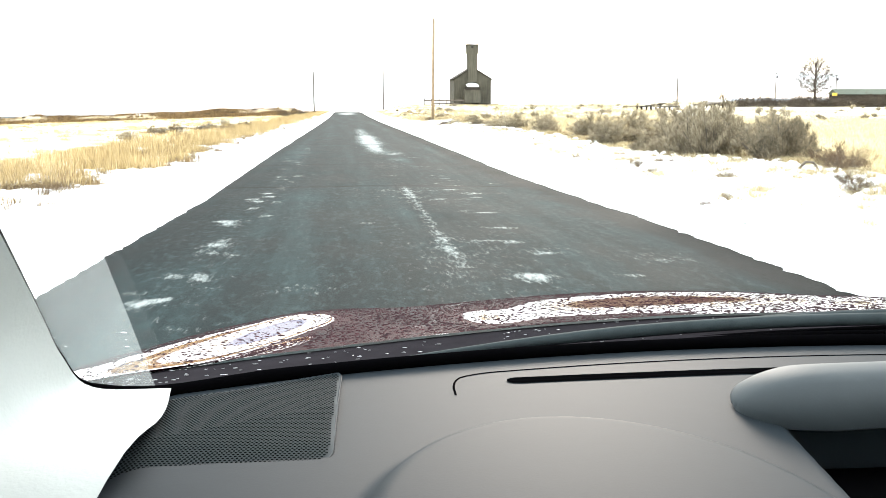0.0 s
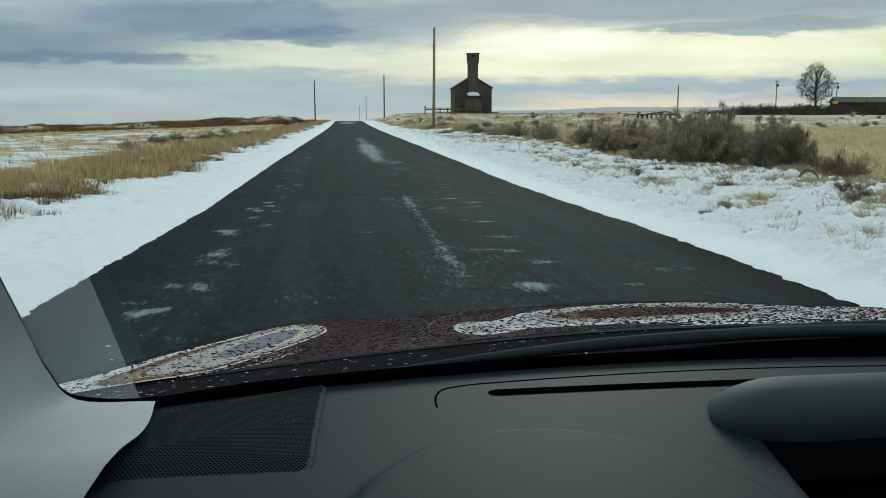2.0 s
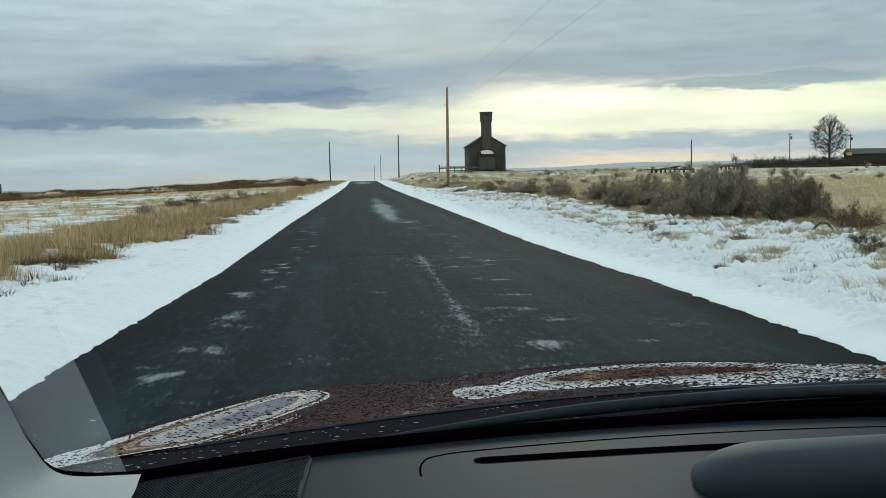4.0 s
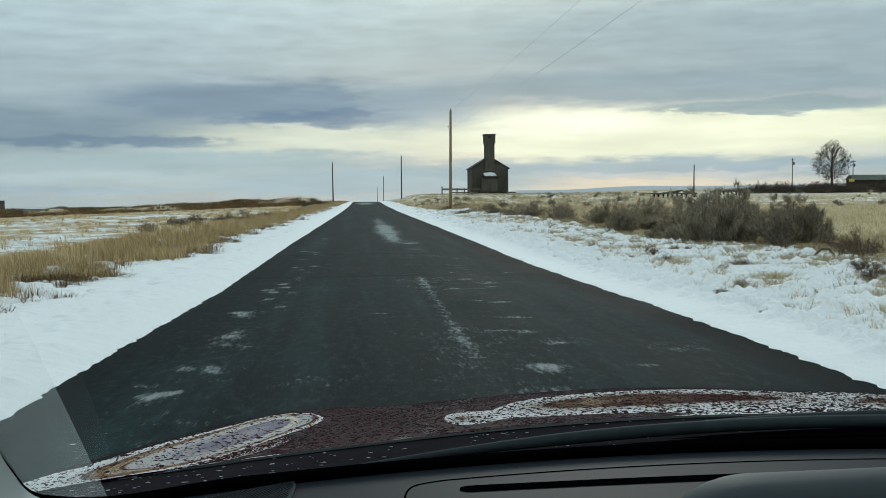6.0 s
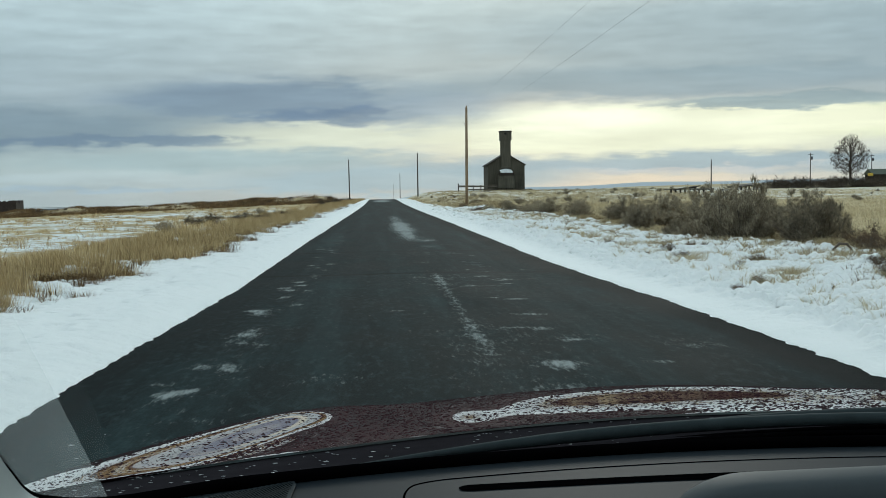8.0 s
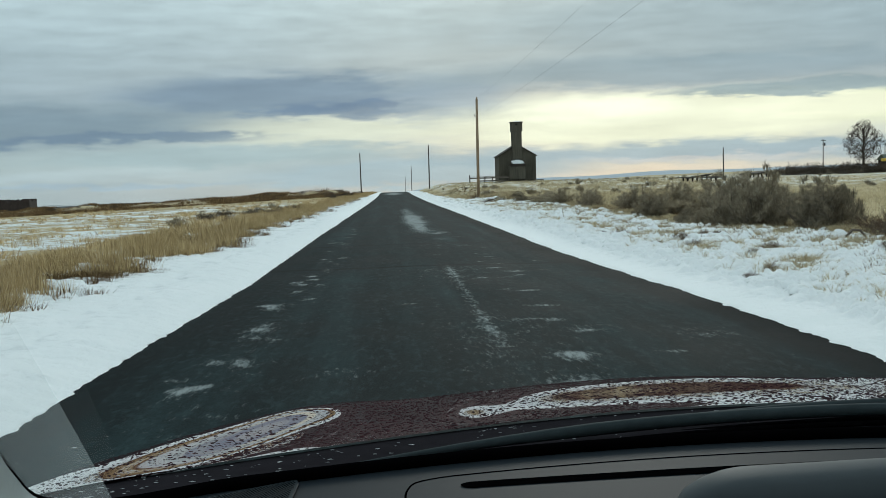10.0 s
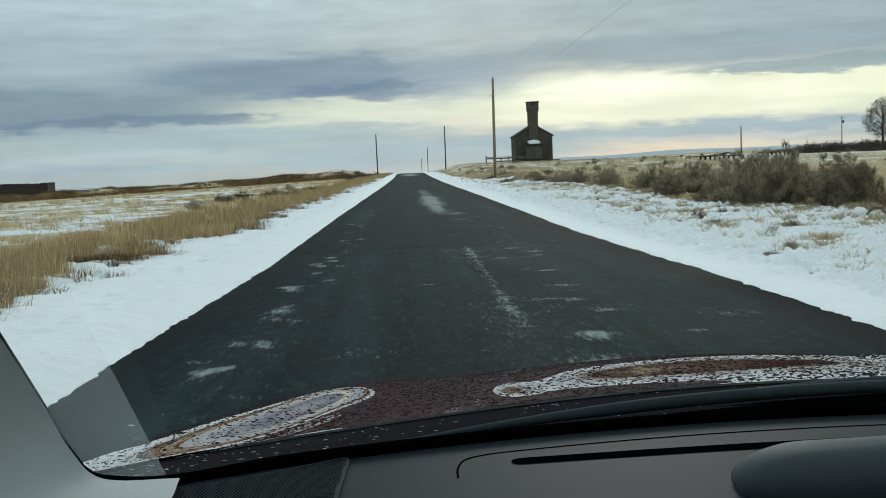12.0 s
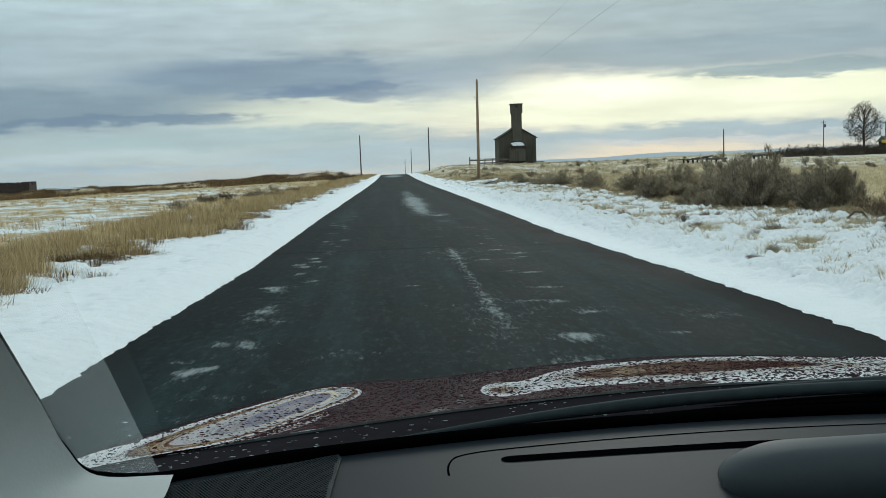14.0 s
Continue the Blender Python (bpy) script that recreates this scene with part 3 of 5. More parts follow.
# ---------- the grain elevator ----------
def build_elevator():
    at = pose(24.6, 217, land(24, 218).item() - 0.05)
    o = thing("grain_elevator", "abandoned weathered wooden grain elevator with a square tower", "building", at)
    W, D, EV, RG = 3.6, 9.0, 5.1, 7.3

    def gable(y, name):
        bm = bmesh.new()
        pts = [(-W, 0), (W, 0), (W, EV), (0, RG), (-W, EV)]
        a = [bm.verts.new((x, y, z)) for x, z in pts]
        b = [bm.verts.new((x, y + 0.14, z)) for x, z in pts]
        bm.faces.new(a)
        bm.faces.new(b[::-1])
        for i in range(5):
            j = (i + 1) % 5
            bm.faces.new((a[j], a[i], b[i], b[j]))
        part(name, bm, barn_wood, o)

    gable(0, "gable_wall")
    gable(D - 0.14, "gable_wall")
    for x in (-W, W - 0.14):
        part("side_wall", box(bmesh.new(), x, x + 0.14, 0.14, D - 0.14, 0, EV - 0.05), barn_wood, o)
    for s in (-1, 1):
        bm = bmesh.new()
        th = 0.12
        for y in (-0.25, D + 0.25):
            for (x, z) in ((0, RG + 0.05), (s * (W + 0.28), EV - 0.11)):
                bm.verts.new((x, y, z))
                bm.verts.new((x, y, z + th))
        bmesh.ops.convex_hull(bm, input=bm.verts)
        part("roof_slope", bm, barn_dark, o)
    # boards on the front gable, uneven at the foot
    rng = random.Random(3)
    for i in range(26):
        x0 = -W + i * (2 * W / 26)
        top = EV + (RG - EV) * (1 - abs(x0 + 0.15) / W) - 0.2
        part("board", box(bmesh.new(), x0 + 0.012, x0 + 2 * W / 26 - 0.012, -0.035 - rng.random() * 0.012, -0.004, rng.random() * 0.12, top), barn_wood, o)
    # tower
    tx = -0.05
    tower = part("tower", box(bmesh.new(), tx - 0.93, tx + 0.93, -0.35, 1.6, 4.55, 10.1), barn_tower, o)
    part("tower_head", box(bmesh.new(), tx - 1.08, tx + 1.1, -0.5, 1.75, 9.9, 11.55), barn_tower, tower)
    part("eave_board", box(bmesh.new(), tx - 1.2, tx + 1.22, -0.62, 1.87, 11.55, 11.72), barn_dark, tower)
    bm = bmesh.new()
    g = bmesh.ops.create_icosphere(bm, subdivisions=3, radius=1.0, matrix=Matrix.LocRotScale((tx + 0.2, 0.6, 11.72), None, (0.95, 1.0, 0.12)))
    part("snow_cap", bm, snow, tower, "thin snow on the tower top")
    # a black plate on the tower paints the dark inside the hatch
    part("tower_hatch", box(bmesh.new(), tx - 0.28, tx + 0.12, -0.53, -0.49, 11.0, 11.35), hatch_shade, tower, "black plate painting the dark inside a hatch")
    # lean-to in front, with a broken top full of snow
    shed = part("lean_to", box(bmesh.new(), -1.75, 1.3, -2.6, -0.06, 0.55, 3.15), barn_wood, o)
    bm = bmesh.new()
    box(bm, -1.68, 1.2, -2.66, -2.61, 3.0, 3.55)
    part("broken_boards", bm, barn_dark, shed)
    bm = bmesh.new()
    n = 22
    top = [bm.verts.new((-1.35 + 2.45 * i / n, -0.12, 3.75 + 0.62 * math.sin(math.pi * (i + 1) / (n + 2)) ** 0.4 + 0.06 * math.sin(i * 1.7))) for i in range(n + 1)]
    low = [bm.verts.new((-1.35 + 2.45 * i / n, -2.3 if i % 5 else -2.1, 3.62 + 0.22 * math.sin(i * 0.7 + 1) + 0.16 * math.sin(i * 2.3))) for i in range(n + 1)]
    und = [bm.verts.new((v.co.x, v.co.y + 0.05, v.co.z - 0.25)) for v in low]
    for i in range(n):
        bm.faces.new((low[i], low[i + 1], top[i + 1], top[i])).smooth = True
        bm.faces.new((und[i], und[i + 1], low[i + 1], low[i])).smooth = True
    part("snow_patch", bm, snow, shed, "white snow lying on the broken lean-to roof")
    for x in (-1.3, -0.2, 0.9):
        part("prop", box(bmesh.new(), x - 0.1, x + 0.1, -2.5, -2.3, 0, 0.55), barn_dark, shed)
    part("dock", box(bmesh.new(), 1.3, 4.9, -1.2, -0.06, 0.0, 0.42), barn_dark, o)


def build_fence():
    x0, y0 = 14.0, 200.0
    o = thing("loading_rail", "low broken wooden rail beside the elevator", "fence", pose(x0, y0, land(x0 + 3, y0).item()))
    for i in range(6):
        x = i * 1.35
        part("post", box(bmesh.new(), x - 0.09, x + 0.09, -0.09, 0.09, -0.3, 1.05 if i else 1.45), barn_dark, o)
    part("rail", box(bmesh.new(), 0, 7.2, -0.14, -0.095, 0.75, 0.98), fallen_wood, o)
    part("rail", box(bmesh.new(), 1.6, 6.3, -0.14, -0.095, 0.25, 0.45), fallen_wood, o)
    part("plank", box(bmesh.new(), 0.2, 6.9, -0.05, 0.6, 1.06, 1.14), fallen_wood, o)


def build_corral(x0, y0, n, label, seed):
    """A fallen timber loading pen."""
    rng = random.Random(seed)
    z = land(x0 + n * 0.6, y0).item()
    o = thing("timber_ruin", label, "ruin", pose(x0, y0, z), group="fallen timber pens")
    for i in range(n):
        x = i * 1.2
        h = 0.42 + rng.random() * 0.22
        part("post", box(bmesh.new(), x - 0.09, x + 0.09, -0.1, 0.1, -0.2, h), barn_dark, o)
        part("post", box(bmesh.new(), x - 0.09, x + 0.09, 2.0, 2.2, -0.2, h + 0.1), barn_dark, o)
    for i in range(n):
        x = i * 1.2 - 0.9
        bm = box(bmesh.new(), x, x + 2.0 + rng.random(), -0.4, 2.4, 0.52, 0.62)
        bmesh.ops.rotate(bm, verts=bm.verts, cent=(x, 0, 0.55), matrix=Euler((rng.uniform(-.1, .1), rng.uniform(-.13, .09), 0)).to_matrix())
        part("deck_plank", bm, fallen_wood, o)
    return o


def build_ruin():
    """A roofless stone house far out on the plain."""
    x, y = -121.5, 351
    o = thing("stone_ruin", "roofless dark stone house ruin out on the snowy plain", "ruin", pose(x, y, land(x, y).item() - 0.2, 0, 0, 4))
    rng = random.Random(12)

    def wall(x0, x1, y0, y1, name="wall"):
        bm = bmesh.new()
        n = 26
        along_x = abs(x1 - x0) > abs(y1 - y0)
        last = None
        for i in range(n + 1):
            f = i / n
            h = 6.9 - 1.3 * rng.random() * (rng.random() < 0.45) - (0.3 if 0.55 < f < 0.68 else 0)
            a, b = (x0 + (x1 - x0) * f, y0 + (y1 - y0) * f), 0.5
            dx, dy = (0, b) if along_x else (b, 0)
            ring = [bm.verts.new((a[0], a[1], 0)), bm.verts.new((a[0], a[1], h)), bm.verts.new((a[0] + dx, a[1] + dy, h)), bm.verts.new((a[0] + dx, a[1] + dy, 0))]
            if last:
                for j in range(4):
                    bm.faces.new((last[j], last[(j + 1) % 4], ring[(j + 1) % 4], ring[j]))
            else:
                bm.faces.new(ring)
            last = ring
        bm.faces.new(last[::-1])
        part(name, bm, rubble, o)

    wall(-9, 9, 0, 0)
    wall(-9, 9, 9, 9)
    wall(-9, -9, 0.5, 9)
    wall(8.5, 8.5, 0.5, 9)
    for x0 in (5.6, 8.0):
        part("buttress", box(bmesh.new(), x0, x0 + 0.5, -0.45, -0.003, 0, 3.9, 0.05), rubble, o)
    part("wall_snow", box(bmesh.new(), -9, 3.5, 0.06, 0.44, 6.85, 6.95, 0.03), snow, o, "snow along the wall top")


build_elevator()
build_fence()
build_corral(37.2, 139, 4, "collapsed grey timber loading pen in the field", 1)
build_corral(52.0, 160, 4, "fallen weathered timbers lying in the field", 4)
build_ruin()


# ---------- poles and wires ----------
def build_pole(x, y, h, mat, lean=0.0, fittings=False, label="bare weathered wooden utility pole", ground_z=None):
    z = land(x, y).item() if ground_z is None else ground_z
    o = thing("utility_pole", label, "pole", pose(x, y, z, 0, lean, 0), group="poles along the road")
    part("shaft", tube(bmesh.new(), [(0, 0, -0.4), (0, 0, h * 0.5), (0, 0, h - 0.25), (0, 0, h)], [0.14, 0.125, 0.10, 0.045], 12), mat, o)
    bm = tube(bmesh.new(), [(-0.02, 0, h - 1.75), (-0.2, 0, h - 1.7), (-0.2, 0, h - 1.55)], [0.02, 0.02, 0.045], 6)
    part("insulator_bracket", bm, wire_metal, o)
    if fittings:
        part("transformer", tube(bmesh.new(), [(0.42, 0, h - 2.0), (0.42, 0, h - 1.95), (0.42, 0, h - 1.15), (0.42, 0, h - 1.1)], [0.2, 0.25, 0.25, 0.18], 14), wire_metal, o, "grey can transformer")
        part("crossarm", box(bmesh.new(), -0.7, 0.7, -0.2, -0.1, h - 0.6, h - 0.45), pole_grey, o)
    return o


build_pole(7.7, 99.2, 8.9, pole_wood, 0.4, label="tall sunlit tan wooden utility pole beside the road")
build_pole(7.55, 224.5, 8.75, pole_grey)
build_pole(7.4, 420, 12.2, pole_grey, ground_z=-3.6)
build_pole(7.3, 610, 16.0, pole_grey, ground_z=-10)
build_pole(-6.35, 231.5, 8.4, pole_grey, -0.6)
build_pole(68.2, 227, 5.9, pole_grey, 0.3, label="thin bare pole standing in the field")
build_pole(122, 311, 8.4, pole_grey, 0.5, True, "wooden utility pole with a can transformer by the tree")
build_pole(143, 318, 8.0, pole_grey, 0.2, True, "wooden utility pole with a crossarm behind the hedge")
build_pole(7.8, -26, 8.9, pole_wood, 0.2)


def build_wire(name, z0, z1, sag):
    pts = []
    for i in range(41):
        f = i / 40
        pts.append((7.8 - 0.1 * f - 0.15, -26 + 125.2 * f, z0 + (z1 - z0) * f - sag * 4 * f * (1 - f)))
    o = part(name, tube(bmesh.new(), pts, 0.0034, 5), wire_metal)
    tagged(o, "thin dark overhead wire strung between roadside poles", "wire", "overhead wires")


build_wire("overhead_wire", 8.75, 8.75, 0.6)
build_wire("overhead_wire", 7.2, 7.2, 0.55)


# ---------- brush, grass and the tree ----------
def bush_meshes(seed, w, h, leaf=0.085, count=5200, twigs=46):
    """A sagebrush: crooked stems from one foot and a haze of small upright leaves in clumps."""
    rng = np.random.default_rng(seed)
    segs, tips, ways = [], [], []
    for i in range(twigs):
        a = rng.random() * 2 * math.pi
        reach = w * 0.5 * math.sqrt(rng.random())
        top = h * (0.95 - 0.55 * (reach / (w * 0.5)) ** 2) * (0.55 + 0.5 * rng.random())
        p = np.array([rng.normal() * 0.05 * w, rng.normal() * 0.05 * w, -0.05])
        goal = np.array([math.cos(a) * reach, math.sin(a) * reach, top])
        r = 0.022 * h * (0.6 + 0.6 * rng.random())
        n = 4
        for j in range(1, n + 1):
            f = j / n
            q = goal * np.array([f ** 0.8, f ** 0.8, f ** 1.15]) + rng.normal(size=3) * 0.05 * w * (1 - 0.4 * f) * (j < n)
            segs.append([*p, *q, r, r * 0.72])
            p0 = p
            p, r = q, r * 0.72
            if j >= 2:
                tips.append(q)
                ways.append(q - p0)
                for _ in range(2):
                    e = q + np.array([rng.normal() * 0.10, rng.normal() * 0.10, abs(rng.normal()) * 0.08]) * w * 0.6
                    segs.append([*q, *e, r * 0.6, 0.003])
                    tips.append(e)
                    ways.append(e - q)
    V, F = rods(segs)
    stems = fill_mesh(bpy.data.meshes.new("stems"), V, F)
    tips, ways = np.array(tips), np.array(ways)
    chosen = rng.permutation(len(tips))[: max(24, int(len(tips) * 0.55))]
    pick = chosen[rng.integers(0, len(chosen), count)]
    way = ways[pick] / (np.linalg.norm(ways[pick], axis=1, keepdims=True) + 1e-6)
    P = tips[pick] + rng.normal(size=(count, 3)) * 0.030 * (w ** 0.5) - way * (rng.random((count, 1)) * 0.10 * w ** 0.5)
    P[:, 2] = np.maximum(P[:, 2], 0.02)
    d = way * 0.9 + rng.normal(size=(count, 3)) * 0.36 + np.array([0, 0, 0.55])
    d /= np.linalg.norm(d, axis=1, keepdims=True)
    s = np.cross(d, rng.normal(size=(count, 3)))
    s /= np.linalg.norm(s, axis=1, keepdims=True)
    L = leaf * (0.5 + 1.3 * rng.random(count) ** 2)[:, None]
    wd = leaf * 0.052 * (0.6 + 0.8 * rng.random(count))[:, None]
    V = np.stack([P - s * wd, P + s * wd, P + d * L], 1).reshape(-1, 3)
    F = np.arange(count * 3).reshape(-1, 3)
    return stems, fill_mesh(bpy.data.meshes.new("foliage"), V, F, False)


def build_bush(name, label, group, seed, w, h, leaf_mat, count=5200, leaf=0.085, twigs=46):
    stems, leaves = bush_meshes(seed, w, h, leaf, count, twigs)
    o = thing(name, label, "bush", pose(0, 0, 0), group)
    part("stems", stems, bark, o)
    part("foliage", leaves, leaf_mat, o)
    return o


def stand(ob, x, y, turn, size, first):
    lift = 0.07 if 4.2 < x < 8.0 and y < 60 else -0.03
    m = pose(x, y, land(x, y).item() + lift, 0, 0, turn)
    m = m @ Matrix.Diagonal((size, size, size, 1))
    if first:
        ob.matrix_basis = m
        return ob
    c = copy_thing(ob, m)
    c.matrix_basis = m
    return c


def plant(templates, spots, seed):
    """Sets bushes of a few kinds at rows of x, y, size."""
    rng = random.Random(seed)
    used = set()
    for i, (x, y, size) in enumerate(spots):
        j = i % len(templates)
        stand(templates[j], x, y, rng.uniform(0, 360), size, j not in used)
        used.add(j)


big = [build_bush("sagebrush", "large grey-olive sagebrush with bare crooked stems", "sagebrush by the road", s, 2.4, 1.66, sage_leaf, 24000, 0.12, 54) for s in (1, 2, 3)]
plant(big, [(8.9, 22.6, 0.72), (8.35, 25.4, 0.86), (9.7, 29.4, 1.06), (10.4, 26.2, 0.72), (8.2, 30.2, 0.40), (10.2, 34.2, 0.92), (8.9, 37.6, 0.62), (10.6, 40.6, 0.80),
            (8.0, 28.4, 0.34), (9.3, 43.0, 0.5)], 1)
small = [build_bush("small_sagebrush", "small rounded grey sagebrush in dry grass", "small sagebrush", s, 1.5, 0.95, sage_leaf, 4600, 0.10, 36) for s in (11, 12, 13)]
rng = random.Random(21)
spots = [(9.7, 43.8, 1.25), (9.0, 50.8, 1.0), (9.3, 52.6, .9), (8.7, 57.5, 1.05), (8.8, 60.0, .9), (8.4, 63.0, 1.0), (8.0, 68.0, .8), (7.3, 74.0, .6), (9.8, 47.0, .7),
         (11.5, 64.0, .8), (13.5, 75.0, .9), (9.5, 85.0, .7), (12.0, 96.0, .8), (8.6, 101.0, .7), (-8.9, 46.5, .6), (-10.5, 62.0, .5),
         (-9.0, 84.0, .6)]
for i in range(120):
    x, y = rng.uniform(6.5, 75), rng.uniform(88, 226)
    if y < 185 or x > 30:
        spots.append((x, y, rng.uniform(0.3, 0.7)))
plant(small, spots, 2)
dead = [build_bush("dead_brush", "low reddish-brown dead brush poking through snow", "dead brush", s, 1.1, 0.5, sage_dark, 2200, 0.06, 40) for s in (31, 32)]
tiny = [(4.6 + 3.6 * rng.random(), 9 + 20 * rng.random() ** 1.3, rng.uniform(0.12, 0.3)) for i in range(14)]
plant(dead, [(6.9, 14.6, .5), (7.6, 16.4, .5), (8.6, 18.9, 1.05), (9.5, 20.8, 1.25), (7.8, 12.4, .8), (5.6, 20.5, .35), (5.9, 22.5, .4), (5.4, 26.0, .4), (6.2, 18.0, .4),
             (6.3, 72.9, 1.0), (6.9, 92, 1.0), (11.8, 19.5, 1.3), (5.2, 15.0, .28), (-4.9, 20, .3), (-4.6, 33, .3), (12.5, 46, 1.1), (-6.2, 43, .7), (-6.0, 58, .9)] + tiny, 3)
hedge = [build_bush("dark_brush", "dark brown brush in a ragged row", "far brush rows", s, 4.6, 1.1, hedge_leaf, 5200, 0.15, 40) for s in (41, 42, 43)]
spots = []
for i in range(60):
    x = -9 - 66 * rng.random()
    spots.append((x, 196 - 0.1 * (x + 10) + rng.uniform(-24, 6), rng.uniform(0.18, 0.46)))
spots += [(63 + 1.2 * i + rng.uniform(-1, 1), 176 + rng.uniform(-5, 5), rng.uniform(1.1, 1.7)) for i in range(44)]
spots += [(-9.5 + 4.0 * i / 9 + rng.uniform(-.4, .4), 56 + 12 * i / 9, rng.uniform(0.22, 0.36)) for i in range(10)]
spots += [(-6 - rng.uniform(0, 4), 150 + 9 * i, rng.uniform(0.4, 0.6)) for i in range(8)]
plant(hedge, spots, 4)


def snow_clods(name, label, x, y, z, sx, sy, sz, seed):
    """Small rounded lumps of old snow, all one mesh."""
    g = np.random.default_rng(seed)
    sides, n = 7, len(x)
    a = np.arange(sides) * 2 * math.pi / sides
    rings = []
    for r, h in ((1.0, -0.25), (0.86, 0.35), (0.5, 0.85)):
        w = r * (0.75 + 0.5 * g.random((n, sides)))
        rings.append(np.stack([x[:, None] + sx[:, None] * w * np.cos(a), y[:, None] + sy[:, None] * w * np.sin(a), z[:, None] + sz[:, None] * (h + 0.2 * g.random((n, sides)))], -1))
    top = np.stack([x, y, z + sz], -1)[:, None]
    V = np.concatenate(rings + [top], 1).reshape(-1, 3)
    o = np.arange(n) * (3 * sides + 1)
    F = []
    for j in range(sides):
        q = (j + 1) % sides
        for k in (0, sides):
            F += [np.stack([o + k + j, o + k + q, o + k + sides + q], 1), np.stack([o + k + j, o + k + sides + q, o + k + sides + j], 1)]
        F.append(np.stack([o + 2 * sides + j, o + 2 * sides + q, o + 3 * sides], 1))
    tagged(part(name, fill_mesh(bpy.data.meshes.new(name), V, np.concatenate(F)), snow), label, "snow", kind="stuff")


def build_clods():
    g = np.random.default_rng(88)
    n = 2600
    y = 8 * (130 / 8) ** g.random(n)
    x = left_rim(y) - 0.12 + g.normal(size=n) * 0.34
    r = (0.03 + 0.10 * g.random(n) ** 2) * (1 + y / 90)
    snow_clods("rim_snow", "small lumps of snow caught among the roadside grass", x, y, land(x, y) + 0.01, r * 1.3, r * 1.2, r * 0.75, 1)
    n = 4200
    y = 7 * (90 / 7) ** g.random(n)
    x = right_edge(y) + 0.9 + 4.4 * g.random(n) ** 0.8
    r = (0.025 + 0.075 * g.random(n) ** 2) * (1 + y / 90)
    snow_clods("verge_snow_lumps", "crusty lumps of snow on the grassy verge", x, y, land(x, y) + 0.06, r * 1.5, r * 1.1, r * 0.8, 2)


def build_loop():
    o = part("bent_stem", tube(bmesh.new(), [(0, 0, -0.1), (0.03, 0, 0.12), (0.14, 0.01, 0.22), (0.28, 0.0, 0.21), (0.36, -0.02, 0.1), (0.4, -0.02, -0.08)],
                               [0.028, 0.026, 0.024, 0.022, 0.02, 0.016], 8), bark)
    o.matrix_basis = pose(7.7, 18.6, land(7.7, 18.6).item() + 0.02, 0, 0, 5)
    tagged(o, "bare brown stem bent into a loop over the snow", "branch")
    o = part("fallen_branch", tube(bmesh.new(), [(0, 0, 0.02), (0.4, 0.1, 0.22), (0.9, 0.1, 0.32), (1.3, 0.2, 0.62)], [0.05, 0.045, 0.03, 0.012], 7), bark)
    o.matrix_basis = pose(5.9, 72.5, land(5.9, 72.5).item() + 0.06, 0, 0, 10)
    tagged(o, "dark fallen branch on the snowy verge", "branch")


build_loop()


def grass_stuff(name, label, n, xf, yf, keep, height, width, mat, seed, lean=0.55, clump=0.0, per=14, lift=0.0):
    """Blades over a stretch of ground; clump gathers them in tufts."""
    g = np.random.default_rng(seed)
    m = n // per if clump else n
    u, v = g.random(m), g.random(m)
    y = yf[0] * (yf[1] / yf[0]) ** v
    lo, hi = xf(y)
    x = lo + (hi - lo) * u
    ok = g.random(m) < keep(x, y)
    x, y = x[ok], y[ok]
    size = 0.6 + 0.8 * g.random(len(x))
    away = None
    if clump:
        x, y, size = np.repeat(x, per), np.repeat(y, per), np.repeat(size, per)
        dx, dy = g.normal(size=len(x)), g.normal(size=len(x))
        x, y = x + dx * clump * size, y + dy * clump * size
        away = np.stack([dx, dy, 0 * dx], 1) * 0.6
    P = np.stack([x, y, land(x, y) + lift], 1)
    h = height * size * (0.55 + 0.7 * g.random(len(x)))
    w = width * (1 + y / 28.0)
    me = blades(name, P, h, w, lean, g, away)
    tagged(part(name, me, mat), label, "grass", kind="stuff")


def patches(x, y, f=0.35, s=0.0):
    return np.clip(0.5 + s + 0.5 * np.sin(x * f * 2.1 + 1.7 * np.sin(y * f)) * np.cos(y * f * 1.3 + x * 0.4) + 0.35 * np.sin(x * 3.1 * f + y * 2.3 * f), 0, 1)


def left_rim(y):
    y = np.asarray(y, float)
    return -4.75 + 0.55 * smooth(12, 30, y) + 0.5 * smooth(30, 120, y) + 0.30 * value_noise(y * 0.8, 0 * y + 3, 61) + 0.26 * value_noise(y * 2.2, 0 * y + 7, 62)


build_clods()
grass_stuff("roadside_grass", "tall dry straw-coloured grass in a band along the snow", 420000, lambda y: (left_rim(y) - 3.0, left_rim(y) + 0.05), (9, 240),
            lambda x, y: np.clip(0.40 + 0.3 * smooth(0.9, 0.2, left_rim(y) - x) + 0.9 * value_noise(x * 1.4, y * 1.0, 21) + 1.2 * value_noise(x * 2.9, y * 2.0, 22), 0.0, 1) * (1 - 0.8 * smooth(0.7, 2.6, left_rim(y) - x)), 0.27, 0.0022, roadside_blades, 51, 0.42, 0.09, 44)
# tufts kept low and brown to paint the shade under the grass rim
grass_stuff("rim_tufts", "ragged tufts standing out into the roadside snow, brown in place of shade", 70000, lambda y: (left_rim(y) - 0.3, left_rim(y) + 0.6), (8, 160),
            lambda x, y: np.clip(0.1 + 1.3 * value_noise(x * 2.3, y * 1.1, 26), 0.0, 0.8) * (1 - smooth(0.1, 0.6, x - left_rim(y))), 0.15, 0.0026, brown_blades, 58, 0.8, 0.07, 40, 0.03)
